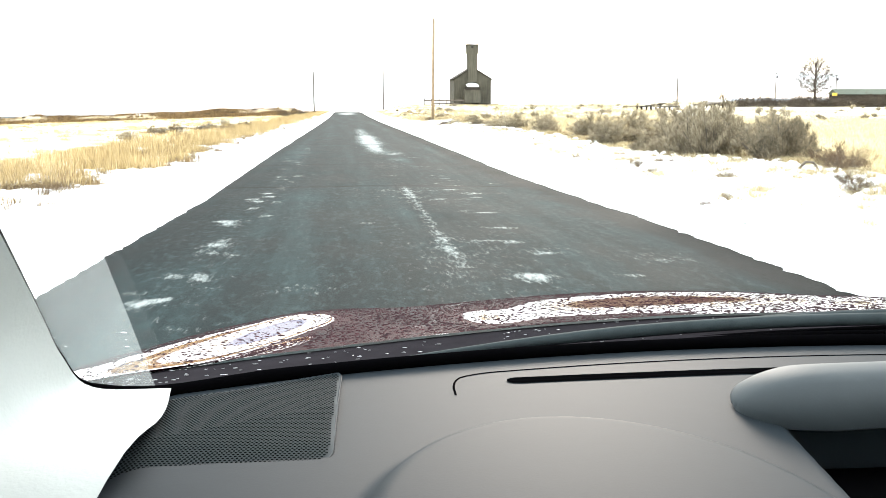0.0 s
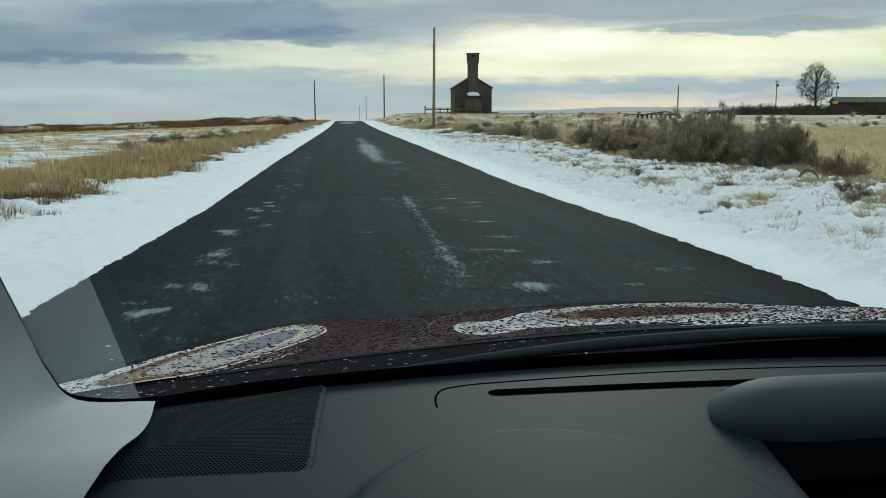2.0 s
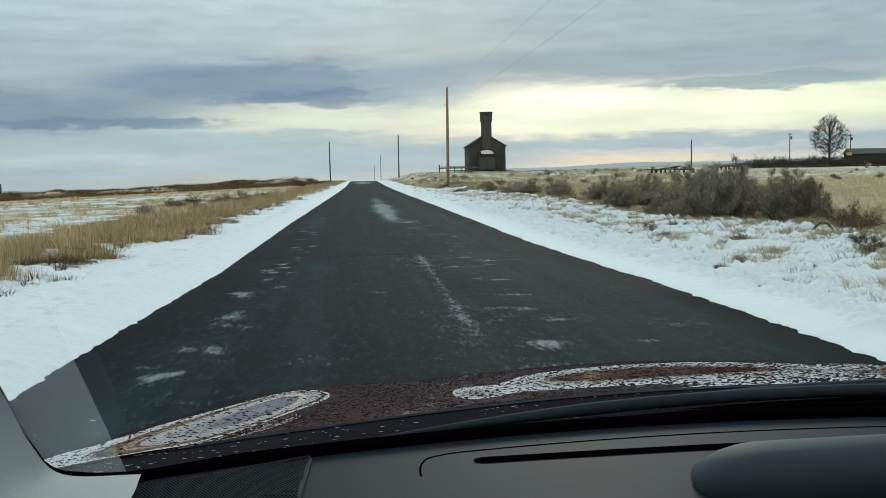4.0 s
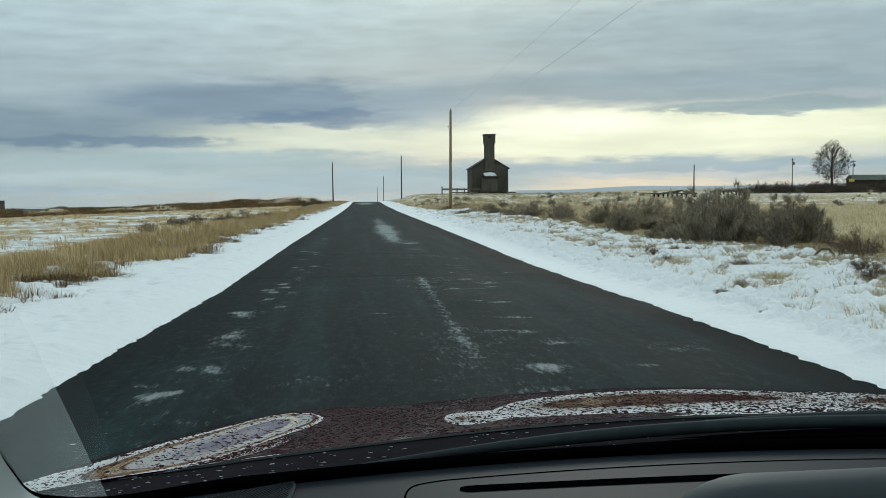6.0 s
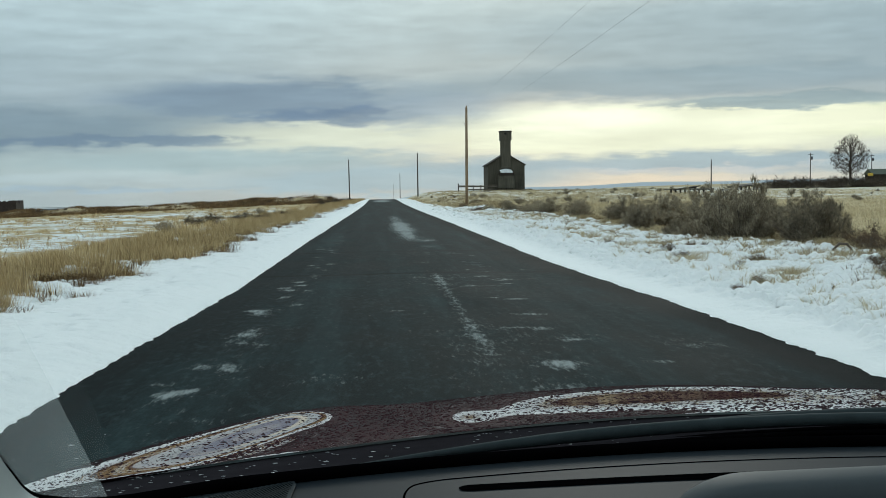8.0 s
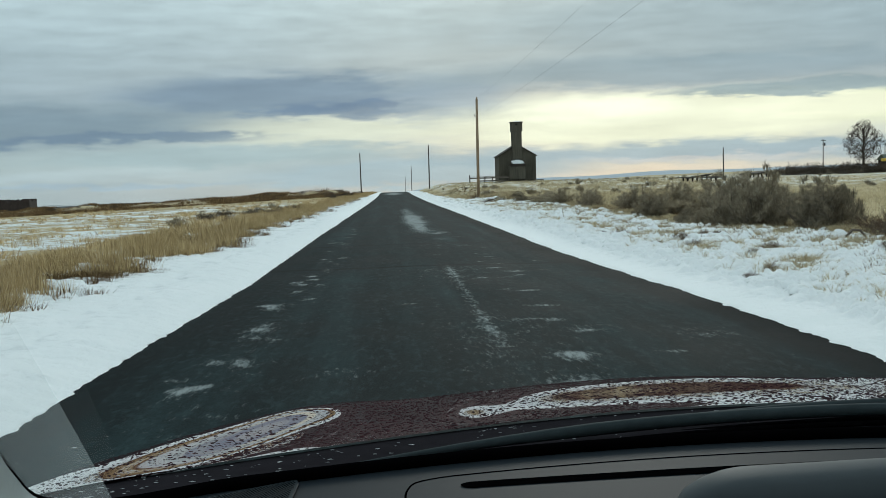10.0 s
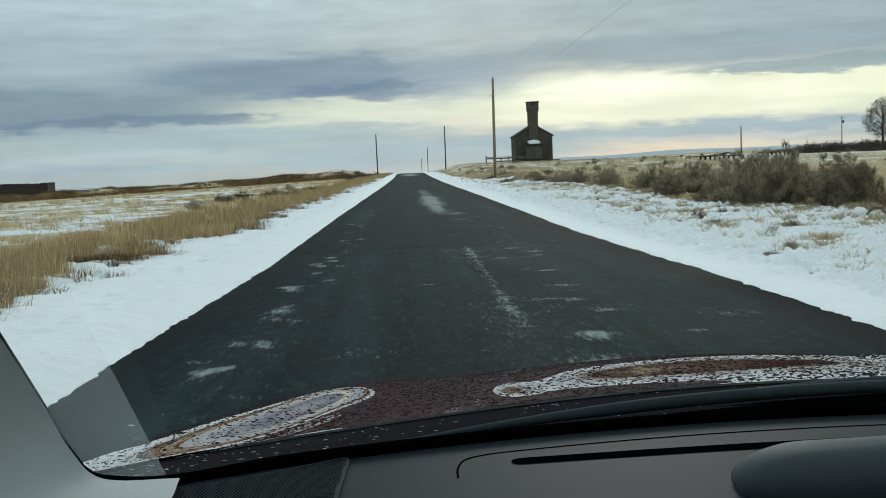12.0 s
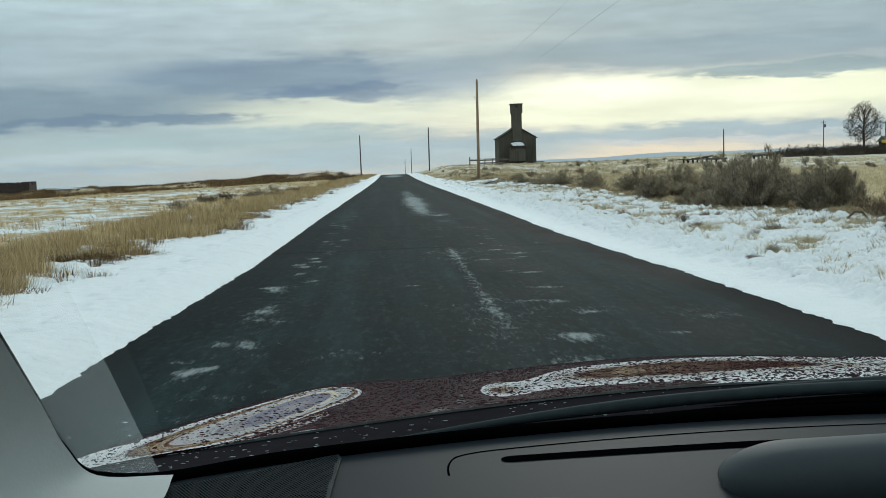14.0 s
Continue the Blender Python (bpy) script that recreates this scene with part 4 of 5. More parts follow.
# low brown grass, thickened to stand in for shade at the foot
grass_stuff("grass_roots", "matted brown grass with painted shade at the foot of the tall grass", 150000, lambda y: (left_rim(y) - 1.0, left_rim(y) + 0.12), (9, 240),
            lambda x, y: np.clip(0.25 + 1.2 * value_noise(x * 1.1, y * 0.8, 21) + 0.5 * value_noise(x * 2.6, y * 2.1, 22), 0.02, 1), 0.14, 0.0035, brown_blades, 52, 1.0, 0.09, 30)
grass_stuff("field_grass", "sparse dry grass over the snowy field", 150000, lambda y: (-12 - y * 0.45, left_rim(y) - 2.2), (14, 190),
            lambda x, y: np.clip(0.25 + 0.9 * value_noise(x * 0.22, y * 0.35, 23) + 0.4 * value_noise(x, y, 24), 0, 1), 0.17, 0.003, roadside_blades, 53, 1.0, 0.14, 26)
grass_stuff("golden_grass", "dense golden dry grass behind the sagebrush", 220000, lambda y: (10.6 + 0 * y, 14 + y * 0.62), (15, 150),
            lambda x, y: 0.35 + 0.65 * patches(x, y, 0.3, 0.25), 0.15, 0.0025, straw_blades, 54, 0.9, 0.14, 16)
grass_stuff("verge_tufts", "small tufts of dead grass poking through the snow", 300000, lambda y: (4.7 - 0.4 * smooth(20, 60, y), 9.5 + 0 * y), (7, 110),
            lambda x, y: (0.05 + 0.95 * smooth(4.5, 6.2, x)) * (0.10 + 0.9 * bare_spots(x, y)), 0.10, 0.0020, straw_blades, 55, 1.5, 0.055, 24, 0.075)
grass_stuff("verge_stubble", "brown stubble at the outer rim of the snow", 60000, lambda y: (5.4 - 0.8 * smooth(38, 110, y), 10.5 + 0 * y), (9, 150),
            lambda x, y: patches(x, y, 0.6, 0.2) * (0.15 + 0.85 * smooth(5.4, 8.0, x)) * (0.25 + 0.75 * bare_spots(x, y)), 0.11, 0.0030, brown_blades, 56, 1.2, 0.07, 14, 0.07)


grass_stuff("ridge_brush", "low dead brown brush along the rise behind the field", 150000, lambda y: (-80 + 0 * y, -6.5 + 0 * y), (168, 216),
            lambda x, y: np.clip(0.15 + 1.0 * value_noise(x * 0.2, y * 0.05, 75) + 0.9 * value_noise(x * 0.6, y * 0.2, 76), 0.03, 1), 0.36, 0.0045, brown_blades, 59, 1.0, 0.45, 24)
grass_stuff("slope_grass", "shaggy dry grass over the rise toward the elevator", 150000, lambda y: (5.6 + 0 * y, 12 + y * 0.2), (46, 225),
            lambda x, y: np.clip(0.35 + 0.9 * value_noise(x * 0.5, y * 0.12, 71) + 0.6 * value_noise(x * 1.7, y * 0.5, 72), 0, 1), 0.22, 0.0026, straw_blades, 57, 0.9, 0.22, 20)


def build_tree():
    rng = np.random.default_rng(77)
    base = np.array([0, 0, 1.6])
    trunk, limbs, twigs = [[0, 0, -0.3, 0, 0, 1.7, 0.45, 0.36]], [], []
    nodes = []

    def bough(a, b, r0, r1, n, wander, store):
        """A bent rod from a to b; its joints can carry finer ones."""
        p = a
        for i in range(1, n + 1):
            f = i / n
            q = a + (b - a) * f + np.array([0, 0, 0.10]) * math.sin(math.pi * f) * np.linalg.norm(b - a) + rng.normal(size=3) * wander * (i < n)
            store.append([*p, *q, r0 + (r1 - r0) * (i - 1) / n, r0 + (r1 - r0) * f])
            nodes.append(q)
            p = q

    def in_crown(shell):
        """A random place in the broad egg of the crown."""
        while True:
            u = rng.uniform(-1, 1, 3)
            d = np.linalg.norm(u)
            if shell < d < 1:
                break
        flare = 6.2 * (1.0 - 0.42 * max(0.0, u[2]))
        uneven = rng.uniform(0.8, 1.06)
        return np.array([u[0] * flare * uneven, u[1] * flare * uneven, 7.9 + u[2] * 6.4 * uneven])

    top = np.array([0.3, 0, 11.5])
    bough(base, top, 0.34, 0.10, 7, 0.15, limbs)
    for i in range(22):
        t = 2.4 * i + rng.uniform(-0.4, 0.4)
        lev = i / 21
        a = base + (top - base) * (0.06 + 0.75 * lev)
        reach = 4.4 * (1 - 0.5 * lev)
        b = np.array([math.cos(t) * reach, math.sin(t) * reach, a[2] + 1.6 + 2.2 * lev])
        bough(a, b, 0.15 * (1 - 0.5 * lev), 0.05, 6, 0.12, limbs)
    for size, count, wander, r in ((0.45, 220, 0.08, 0.055), (0.50, 1000, 0.05, 0.036), (0.58, 2600, 0.03, 0.025)):
        have = np.array(nodes)
        for _ in range(count):
            b = in_crown(size)
            d = np.linalg.norm((have - b) * [1, 1, 1.25] + [0, 0, 0.5], axis=1)
            bough(have[np.argmin(d)], b, r, r * 0.6, 4, wander, twigs)
    x, y = 137.5, 320
    o = thing("bare_tree", "leafless broad round-crowned deciduous tree behind a dark hedge", "tree", pose(x, y, land(x, y).item()))
    part("trunk", fill_mesh(bpy.data.meshes.new("trunk"), *rods(trunk + limbs, 8)), tree_bark, o)
    part("crown", fill_mesh(bpy.data.meshes.new("crown"), *rods(twigs, 3)), tree_bark, o, "fine bare twigs")


build_tree()


def build_shed():
    x, y = 141, 312
    o = thing("long_shed", "long low shed with a dull green roof behind brush", "shed", pose(x, y, land(x, y).item()))
    part("wall", box(bmesh.new(), 0, 26, 0, 6, 0, 2.0), barn_dark, o)
    bm = bmesh.new()
    for yy, zz in ((-0.5, 2.0), (3, 3.6), (6.5, 2.0)):
        for xx in (-0.5, 26.5):
            bm.verts.new((xx, yy, zz))
    bmesh.ops.convex_hull(bm, input=bm.verts)
    part("roof", bm, roof_green, o)
    o = thing("yellow_tank", "faded yellow machine hood parked by the tree", "machine", pose(139.2, 309, land(139.2, 309).item()))
    part("hood_panel", box(bmesh.new(), -0.9, 0.3, 0, 1.2, 1.55, 2.4, 0.2), yellow_paint, o)
    part("chassis", box(bmesh.new(), -1.1, 1.4, 0.1, 1.3, 0.0, 1.545, 0.08), barn_dark, o)


build_shed()


# ---------- the car ----------
EYE = 1.4


def make_paint():
    """Dark red clear-coated paint, wet, with faint road film."""
    m, k, b = material("wet_red_paint", 0.12, 0.0, 0.5)
    at = local(k)
    flake = k.noise(at, 400.0, 1.0)
    film = k.noise(k.scaled(at, 1.0, 0.5, 1.0), 9.0, 5.0, 0.65)
    base = k.ramp(flake, (0.3, srgb(76, 36, 41)), (0.7, srgb(98, 50, 55)))
    base = k.mix(k.math("MULTIPLY", k.band(film, 0.45, 0.75), 0.3), base, srgb(96, 80, 78))
    k.put(b.inputs["Base Color"], base)
    k.put(b.inputs["Roughness"], k.math("ADD", 0.02, k.math("MULTIPLY", k.band(film, 0.5, 0.8), 0.06)))
    return m


def make_glass():
    m = bpy.data.materials.new("window_glass")
    m.use_nodes = True
    k = Nodes(m.node_tree)
    m.node_tree.nodes.remove(m.node_tree.nodes["Principled BSDF"])
    t, g, mx, fr = (k.add(n) for n in ("ShaderNodeBsdfTransparent", "ShaderNodeBsdfGlossy", "ShaderNodeMixShader", "ShaderNodeFresnel"))
    t.inputs[0].default_value = (0.91, 0.965, 0.96, 1)
    g.inputs["Roughness"].default_value = 0.03
    fr.inputs[0].default_value = 1.5
    k.put(mx.inputs[0], k.math("MULTIPLY", fr.outputs[0], 0.3, clamp=True))
    k.put(mx.inputs[1], t.outputs[0])
    k.put(mx.inputs[2], g.outputs[0])
    out = [n for n in m.node_tree.nodes if n.type == "OUTPUT_MATERIAL"][0]
    k.put(out.inputs[0], mx.outputs[0])
    return m


def make_painted_reflection():
    """A thin pale sheet that paints the pillar trim's reflection on the glass."""
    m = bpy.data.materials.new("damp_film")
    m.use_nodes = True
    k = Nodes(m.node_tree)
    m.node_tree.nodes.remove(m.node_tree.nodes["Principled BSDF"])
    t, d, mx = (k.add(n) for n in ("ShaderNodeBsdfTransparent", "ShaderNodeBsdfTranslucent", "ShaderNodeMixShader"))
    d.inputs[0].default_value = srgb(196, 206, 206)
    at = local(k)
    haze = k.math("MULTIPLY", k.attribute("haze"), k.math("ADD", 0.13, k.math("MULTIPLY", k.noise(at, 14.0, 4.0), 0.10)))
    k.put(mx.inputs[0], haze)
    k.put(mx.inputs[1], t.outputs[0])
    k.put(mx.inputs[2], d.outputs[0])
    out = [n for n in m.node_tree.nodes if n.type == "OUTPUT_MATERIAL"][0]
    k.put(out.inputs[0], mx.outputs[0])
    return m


# film holds the painted reflection for the left of the windshield
paint, glass, film = make_paint(), make_glass(), make_painted_reflection()
dash_mat = plain("dark_grey_dash_plastic", srgb(30, 37, 42), 0.6, spec=0.06, vary=0.05, scale=60, relief=0.03)
binnacle_mat = plain("soft_grey_binnacle", srgb(68, 74, 77), 0.6, spec=0.08, vary=0.05, scale=50, relief=0.03)
hole_shade_mat = plain("hole_shade", srgb(15, 17, 18), 0.9, spec=0.0)
grille_mat = plain("grille_plastic", srgb(42, 50, 54), 0.65, spec=0.06, vary=0.05, scale=60)
black_mat = plain("matt_black_plastic", srgb(34, 39, 39), 0.6, spec=0.05, vary=0.2, scale=40)
seal_mat = plain("black_rubber", srgb(5, 5, 6), 0.9, spec=0.0)
trim_mat = plain("pale_grey_trim", srgb(184, 187, 184), 0.75, vary=0.04, scale=30, relief=0.2)
cowl_mat = plain("wet_black_cowl", srgb(40, 38, 41), 0.6, spec=0.0, vary=0.25, scale=30)
wiper_mat = plain("worn_grey_rubber", srgb(52, 59, 61), 0.7, spec=0.03, vary=0.2, scale=40)
tyre_mat = plain("tyre_rubber", srgb(26, 26, 27), 0.85)
rim_mat = plain("alloy_rim", srgb(150, 152, 156), 0.35, 0.9)
cloth_mat = plain("grey_cloth", srgb(70, 72, 74), 0.95, vary=0.15, scale=80, relief=0.4)
lamp_mat = plain("lamp_lens", srgb(190, 192, 195), 0.15)
water_mat, _k, _b = material("water_drops", 0.04, 0.0, 0.9)
_b.inputs["Base Color"].default_value = (0.36, 0.37, 0.38, 1)
drop_mat, _k, _b = material("clear_drops_on_paint", 0.3, 0.0, 0.0)
_b.inputs["Base Color"].default_value = srgb(50, 40, 42)


def base_line(x):
    """How far forward the foot of the windscreen lies."""
    return 1.095 - 0.15 * ((x - 0.42) / 0.64) ** 2


car = thing("car", "dark red car with a wet hood standing on the road", "car", pose(0, 0, 0))


def poly_dist(X, Y, pts):
    """Signed distance to a closed outline, negative inside."""
    best = np.full(X.shape, 1e9)
    inside = np.zeros(X.shape, bool)
    n = len(pts)
    for i in range(n):
        (x0, y0), (x1, y1) = pts[i], pts[(i + 1) % n]
        dx, dy = x1 - x0, y1 - y0
        t = np.clip(((X - x0) * dx + (Y - y0) * dy) / (dx * dx + dy * dy), 0, 1)
        best = np.minimum(best, np.hypot(X - x0 - t * dx, Y - y0 - t * dy))
        cross = ((y0 > Y) != (y1 > Y)) & (X < (x1 - x0) * (Y - y0) / (y1 - y0 + 1e-12) + x0)
        inside ^= cross
    return np.where(inside, -best, best)


def curve(x, xs, ys):
    """A smooth curve through the given knots."""
    x, xs, ys = np.asarray(x, float), np.array(xs), np.array(ys)
    m = np.gradient(ys, xs)
    i = np.clip(np.searchsorted(xs, x) - 1, 0, len(xs) - 2)
    h = xs[i + 1] - xs[i]
    t = np.clip((x - xs[i]) / h, 0, 1)
    return ((2 * t ** 3 - 3 * t ** 2 + 1) * ys[i] + (t ** 3 - 2 * t ** 2 + t) * h * m[i]
            + (-2 * t ** 3 + 3 * t ** 2) * ys[i + 1] + (t ** 3 - t ** 2) * h * m[i + 1])


SWELL = [0.0, 0.045, 0.078, 0.078, 0.022, -0.01, -0.006, 0.032, 0.021, 0.027, 0.028, 0.028, 0.02, 0.0]


def hood_height(X, Y):
    """Height below the eye. Rear lip and crown taken apart, blended along the hood."""
    rear = curve(X, [-0.55, -0.28, -0.15, 0.0, 0.22, 0.36, 0.60, 0.95, 1.35], [-.36, -.297, -.283, -.2715, -.257, -.252, -.253, -.275, -.36])
    crown = curve(X, [-0.55, -0.47, -0.36, -0.24, -0.085, 0.05, 0.20, 0.32, 0.46, 0.62, 0.78, 0.97, 1.2, 1.35],
                  [-.56, -.468, -.434, -.402, -.376, -.373, -.362, -.354, -.349, -.351, -.360, -.370, -.43, -.54])
    f = (Y - 1.25) / 0.75
    # the pressing swells across its length, more beside the ridges than along the middle
    lip = 1.295 - 0.15 * ((np.clip(X, -0.3, 1.14) - 0.42) / 0.64) ** 2
    t = np.clip((Y - lip) / (1.99 - lip), 0, 1) ** curve(X, [-0.5, -0.32, -0.19, -0.09, 0.08, 0.3, 1.3], [0.55, 0.62, 0.85, 1.6, 0.75, 1.0, 1.0])
    swell = curve(X, [-0.6, -0.42, -0.25, -0.13, -0.06, 0.0, 0.07, 0.13, 0.19, 0.27, 0.5, 0.8, 1.0, 1.35], SWELL)
    return rear + (crown - rear) * f - 0.55 * np.clip(Y - 1.98, 0, 9) ** 2 + swell * 0.115 * np.sin(2 * math.pi * (t - 0.5))


def build_beads(name, P, R, parent, mat):
    """Flattened drops of water at the points P with radii R, all one mesh."""
    sides = 7
    a = np.arange(sides) * 2 * math.pi / sides
    ring = np.stack([np.cos(a), np.sin(a), 0 * a], 1)
    unit = np.concatenate([ring, ring * 0.72 + [0, 0, 0.34], [[0, 0, 0.5]]])
    V = (P[:, None, :] + unit[None] * R[:, None, :]).reshape(-1, 3)
    o = np.arange(len(P)) * (2 * sides + 1)
    F = []
    for j in range(sides):
        q = (j + 1) % sides
        F += [np.stack([o + j, o + q, o + sides + q], 1), np.stack([o + j, o + sides + q, o + sides + j], 1), np.stack([o + sides + j, o + sides + q, o + 2 * sides], 1)]
    tagged(part(name, fill_mesh(bpy.data.meshes.new(name), V, np.concatenate(F)), mat, parent), kind="stuff")


def build_hood():
    xs = np.linspace(-0.52, 1.34, 300)
    v = np.linspace(0, 1, 200)
    X = np.repeat(xs[None, :], len(v), 0)
    y0 = base_line(np.clip(X, -0.3, 1.14)) + 0.20
    y1 = 2.30 - 0.28 * np.abs((X - 0.41) / 0.93) ** 3
    Y = y0 + (y1 - y0) * v[:, None]
    Z = EYE + hood_height(X, Y)
    hood = part("hood", grid_mesh("hood", X, Y, Z), paint, car, "wet dark red hood beaded with water")
    g = np.random.default_rng(9)
    n = 21000
    x = -0.42 + 1.6 * g.random(n) ** 0.8
    y = base_line(np.clip(x, -0.3, 1.14)) + 0.205 + 0.85 * g.random(n)
    P = np.stack([x, y, EYE + hood_height(x, y)], 1)
    r = 0.0007 + 0.0012 * g.random(n) ** 2 + 0.0018 * g.random(n) ** 24
    R = np.stack([r * (0.9 + 1.1 * g.random(n)), r * (0.8 + 0.5 * g.random(n)), r * 0.66], 1)
    build_beads("water_beads", P, R, hood, drop_mat)


def ribbon(name, rows, mat, parent, label="", thick=0.0):
    """A lofted skin through rows of points."""
    A = np.array(rows, float)
    A[..., 2] += EYE
    me = grid_mesh(name, A[..., 0], A[..., 1], A[..., 2])
    ob = part(name, me, mat, parent, label)
    if thick:
        s = ob.modifiers.new("thick", "SOLIDIFY")
        s.thickness, s.offset = thick, 0.0
    return ob


def spline(pts, n):
    """Points along a smooth curve through the given ones."""
    P = [Vector(pts[0]) * 2 - Vector(pts[1])] + [Vector(p) for p in pts] + [Vector(pts[-1]) * 2 - Vector(pts[-2])]
    out = []
    for i in range(1, len(P) - 2):
        a, b, c, d = P[i - 1], P[i], P[i + 1], P[i + 2]
        for j in range(n):
            t = j / n
            out.append(0.5 * (2 * b + (c - a) * t + (2 * a - 5 * b + 4 * c - d) * t * t + (3 * b - a - 3 * c + d) * t ** 3))
    out.append(P[-2])
    return out


def dash_height(X, Y):
    """Height of the dash top below the eye."""
    z = np.full(X.shape, -0.252)
    r = np.sqrt(((X - 0.10) / 0.152) ** 2 + ((Y - 0.585) / 0.242) ** 2)
    z = z + 0.016 * (1 - smooth(0.86, 1.02, r)) + 0.004 * np.clip(1 - r * r, 0, 1)
    z = z - 0.25 * smooth(0.62, 0.40, Y) ** 2
    brim = 0.25 + 0.03 * (Y - 0.58) / 0.24
    z = z - 0.16 * smooth(0.0, 0.055, X - brim) * (1 - smooth(0.80, 0.86, Y))
    z = z - 0.02 * smooth(-0.18, -0.3, X)
    return z


def build_dash():
    xs = np.linspace(-0.30, 1.12, 330)
    v = np.linspace(0, 1, 150)
    X = np.repeat(xs[None, :], len(v), 0)
    Y = 0.36 + (base_line(X) - 0.008 - 0.36) * v[:, None]
    Z = EYE + dash_height(X, Y)
    dash = part("dashboard", grid_mesh("dashboard", X, Y, Z), dash_mat, car, "dark grey soft plastic dashboard")
    # groove along the screen, turning down at its end
    line = [(0.043, 0.925, EYE - 0.2523), (0.044, 0.955, EYE - 0.2523), (0.052, 0.983, EYE - 0.2523), (0.075, base_line(0.075) - 0.053, EYE - 0.2523)]
    line += [(x, base_line(x) - 0.052, EYE - 0.2523) for x in np.linspace(0.1, 0.98, 24)]
    part("groove", tube(bmesh.new(), spline(line, 3), 0.0011, 6), seal_mat, dash)
    # long defroster slot with a rounded end: a flat black strip paints its shade
    bm = bmesh.new()
    up, dn = [], []
    for x in np.concatenate([0.092 + 0.012 * np.linspace(0, 1, 11) ** 2, np.linspace(0.107, 0.62, 39)]):
        yc = 0.968 + 0.105 * (x - 0.092) - 0.03 * (x - 0.092) ** 2 * 4
        hw = 0.0095 * min(1.0, math.sqrt(max(0.0, 1 - max(0.0, 1 - (x - 0.092) / 0.012) ** 2)) + 0.02)
        up.append(bm.verts.new((x, yc + hw, EYE - 0.2512)))
        dn.append(bm.verts.new((x, yc - hw, EYE - 0.2512)))
    for i in range(49):
        bm.faces.new((dn[i], dn[i + 1], up[i + 1], up[i]))
    part("defroster_slot", bm, seal_mat, dash, "flat black strip painting the shade in the defroster slot")
    build_grille(dash)
    # instrument hood
    n, rows = 60, []
    for j in range(9):
        f = j / 8
        row = []
        for i in range(n + 1):
            x = 0.262 + 0.60 * (i / n) ** 1.6
            e = min(1.0, (x - 0.262) / 0.062)
            rnd = math.sqrt(max(0.0, 1 - (1 - e) ** 2.2))
            mid = 0.862
            near = mid - (0.066 - 0.14 * min(0.2, max(0.0, x - 0.32))) * rnd
            far = mid + 0.062 * rnd
            y = near + (far - near) * f
            crown = math.sin(math.pi * (0.12 + 0.88 * f) ** 0.8) if f < 1 else 0.0
            row.append((x, y, -0.2515 + 0.010 * rnd + (0.026 * crown * rnd if f > 0 else -0.010)))
        rows.append(row)
    ribbon("instrument_hood", rows, binnacle_mat, dash, "smooth grey instrument hood", 0.004)
    # black block paints the shade under the hood round the cluster face; column shroud
    part("instrument_face", box(bmesh.new(), 0.292, 0.90, 0.44, 0.84, EYE - 0.45, EYE - 0.292, 0.012), seal_mat, dash, "black block painting the shade round the instrument face")
    part("column_shroud", box(bmesh.new(), 0.50, 0.66, 0.30, 0.435, EYE - 0.42, EYE - 0.33, 0.03), black_mat, dash)
    # dash face below the pad
    part("fascia", box(bmesh.new(), -0.30, 1.12, 0.345, 0.40, EYE - 0.80, EYE - 0.505, 0.015), black_mat, dash)


def grille_height(x, y):
    crease = 0.885 + 0.62 * (x + 0.057)
    return -0.2500 + 0.003 * np.exp(-np.abs(y - crease) / 0.05) - 0.006 * smooth(0.80, 0.72, y)


GRILLE = [(-0.196, 0.921), (-0.130, 0.956), (-0.055, 1.003), (-0.0525, 0.99), (-0.055, 0.90), (-0.0565, 0.84), (-0.058, 0.775), (-0.064, 0.752), (-0.078, 0.744), (-0.155, 0.735), (-0.230, 0.700), (-0.212, 0.755), (-0.197, 0.81)]


def build_grille(dash):
    xs, ys = np.linspace(-0.235, -0.045, 170), np.linspace(0.69, 1.01, 280)
    X, Y = np.meshgrid(xs, ys)
    d = poly_dist(X, Y, GRILLE)
    bm = bmesh.new()
    bm.verts.ensure_lookup_table()
    ids = {}
    for r in range(len(ys) - 1):
        for c in range(len(xs) - 1):
            q = [(r, c), (r, c + 1), (r + 1, c + 1), (r + 1, c)]
            if all(d[p] < 0.001 for p in q):
                vs = []
                for p in q:
                    if p not in ids:
                        ids[p] = bm.verts.new((X[p], Y[p], EYE + grille_height(X[p], Y[p])))
                    vs.append(ids[p])
                bm.faces.new(vs).smooth = True
    g = part("speaker_grille", bm, grille_mat, dash, "perforated dark grey speaker grille")
    rim = [(x, y, EYE + grille_height(x, y) - 0.0005) for x, y in GRILLE + GRILLE[:1]]
    part("rim", tube(bmesh.new(), rim, 0.0009, 6), dash_mat, g)
    # dark discs in a staggered pattern paint the shade of the punched holes
    V, F, pitch, r = [], [], 0.0032, 0.00105
    row, y = 0, 0.70
    hexa = [(math.cos(a), math.sin(a)) for a in [math.pi / 3 * i for i in range(6)]]
    while y < 1.005:
        xx = np.arange(-0.235, -0.048, pitch) + (pitch / 2 if row % 2 else 0)
        for x in xx[poly_dist(xx, np.full_like(xx, y), GRILLE) < -0.0028]:
            o = len(V)
            V += [(x + r * a, y + r * 1.25 * b, EYE + float(grille_height(x + r * a, y + r * 1.25 * b)) + 0.0005) for a, b in hexa]
            F.append([o + i for i in range(6)])
        y += pitch * 0.95
        row += 1
    me = fill_mesh(bpy.data.meshes.new("perforation"), np.array(V), np.array(F), False)
    tagged(part("perforation", me, hole_shade_mat, g), kind="stuff")


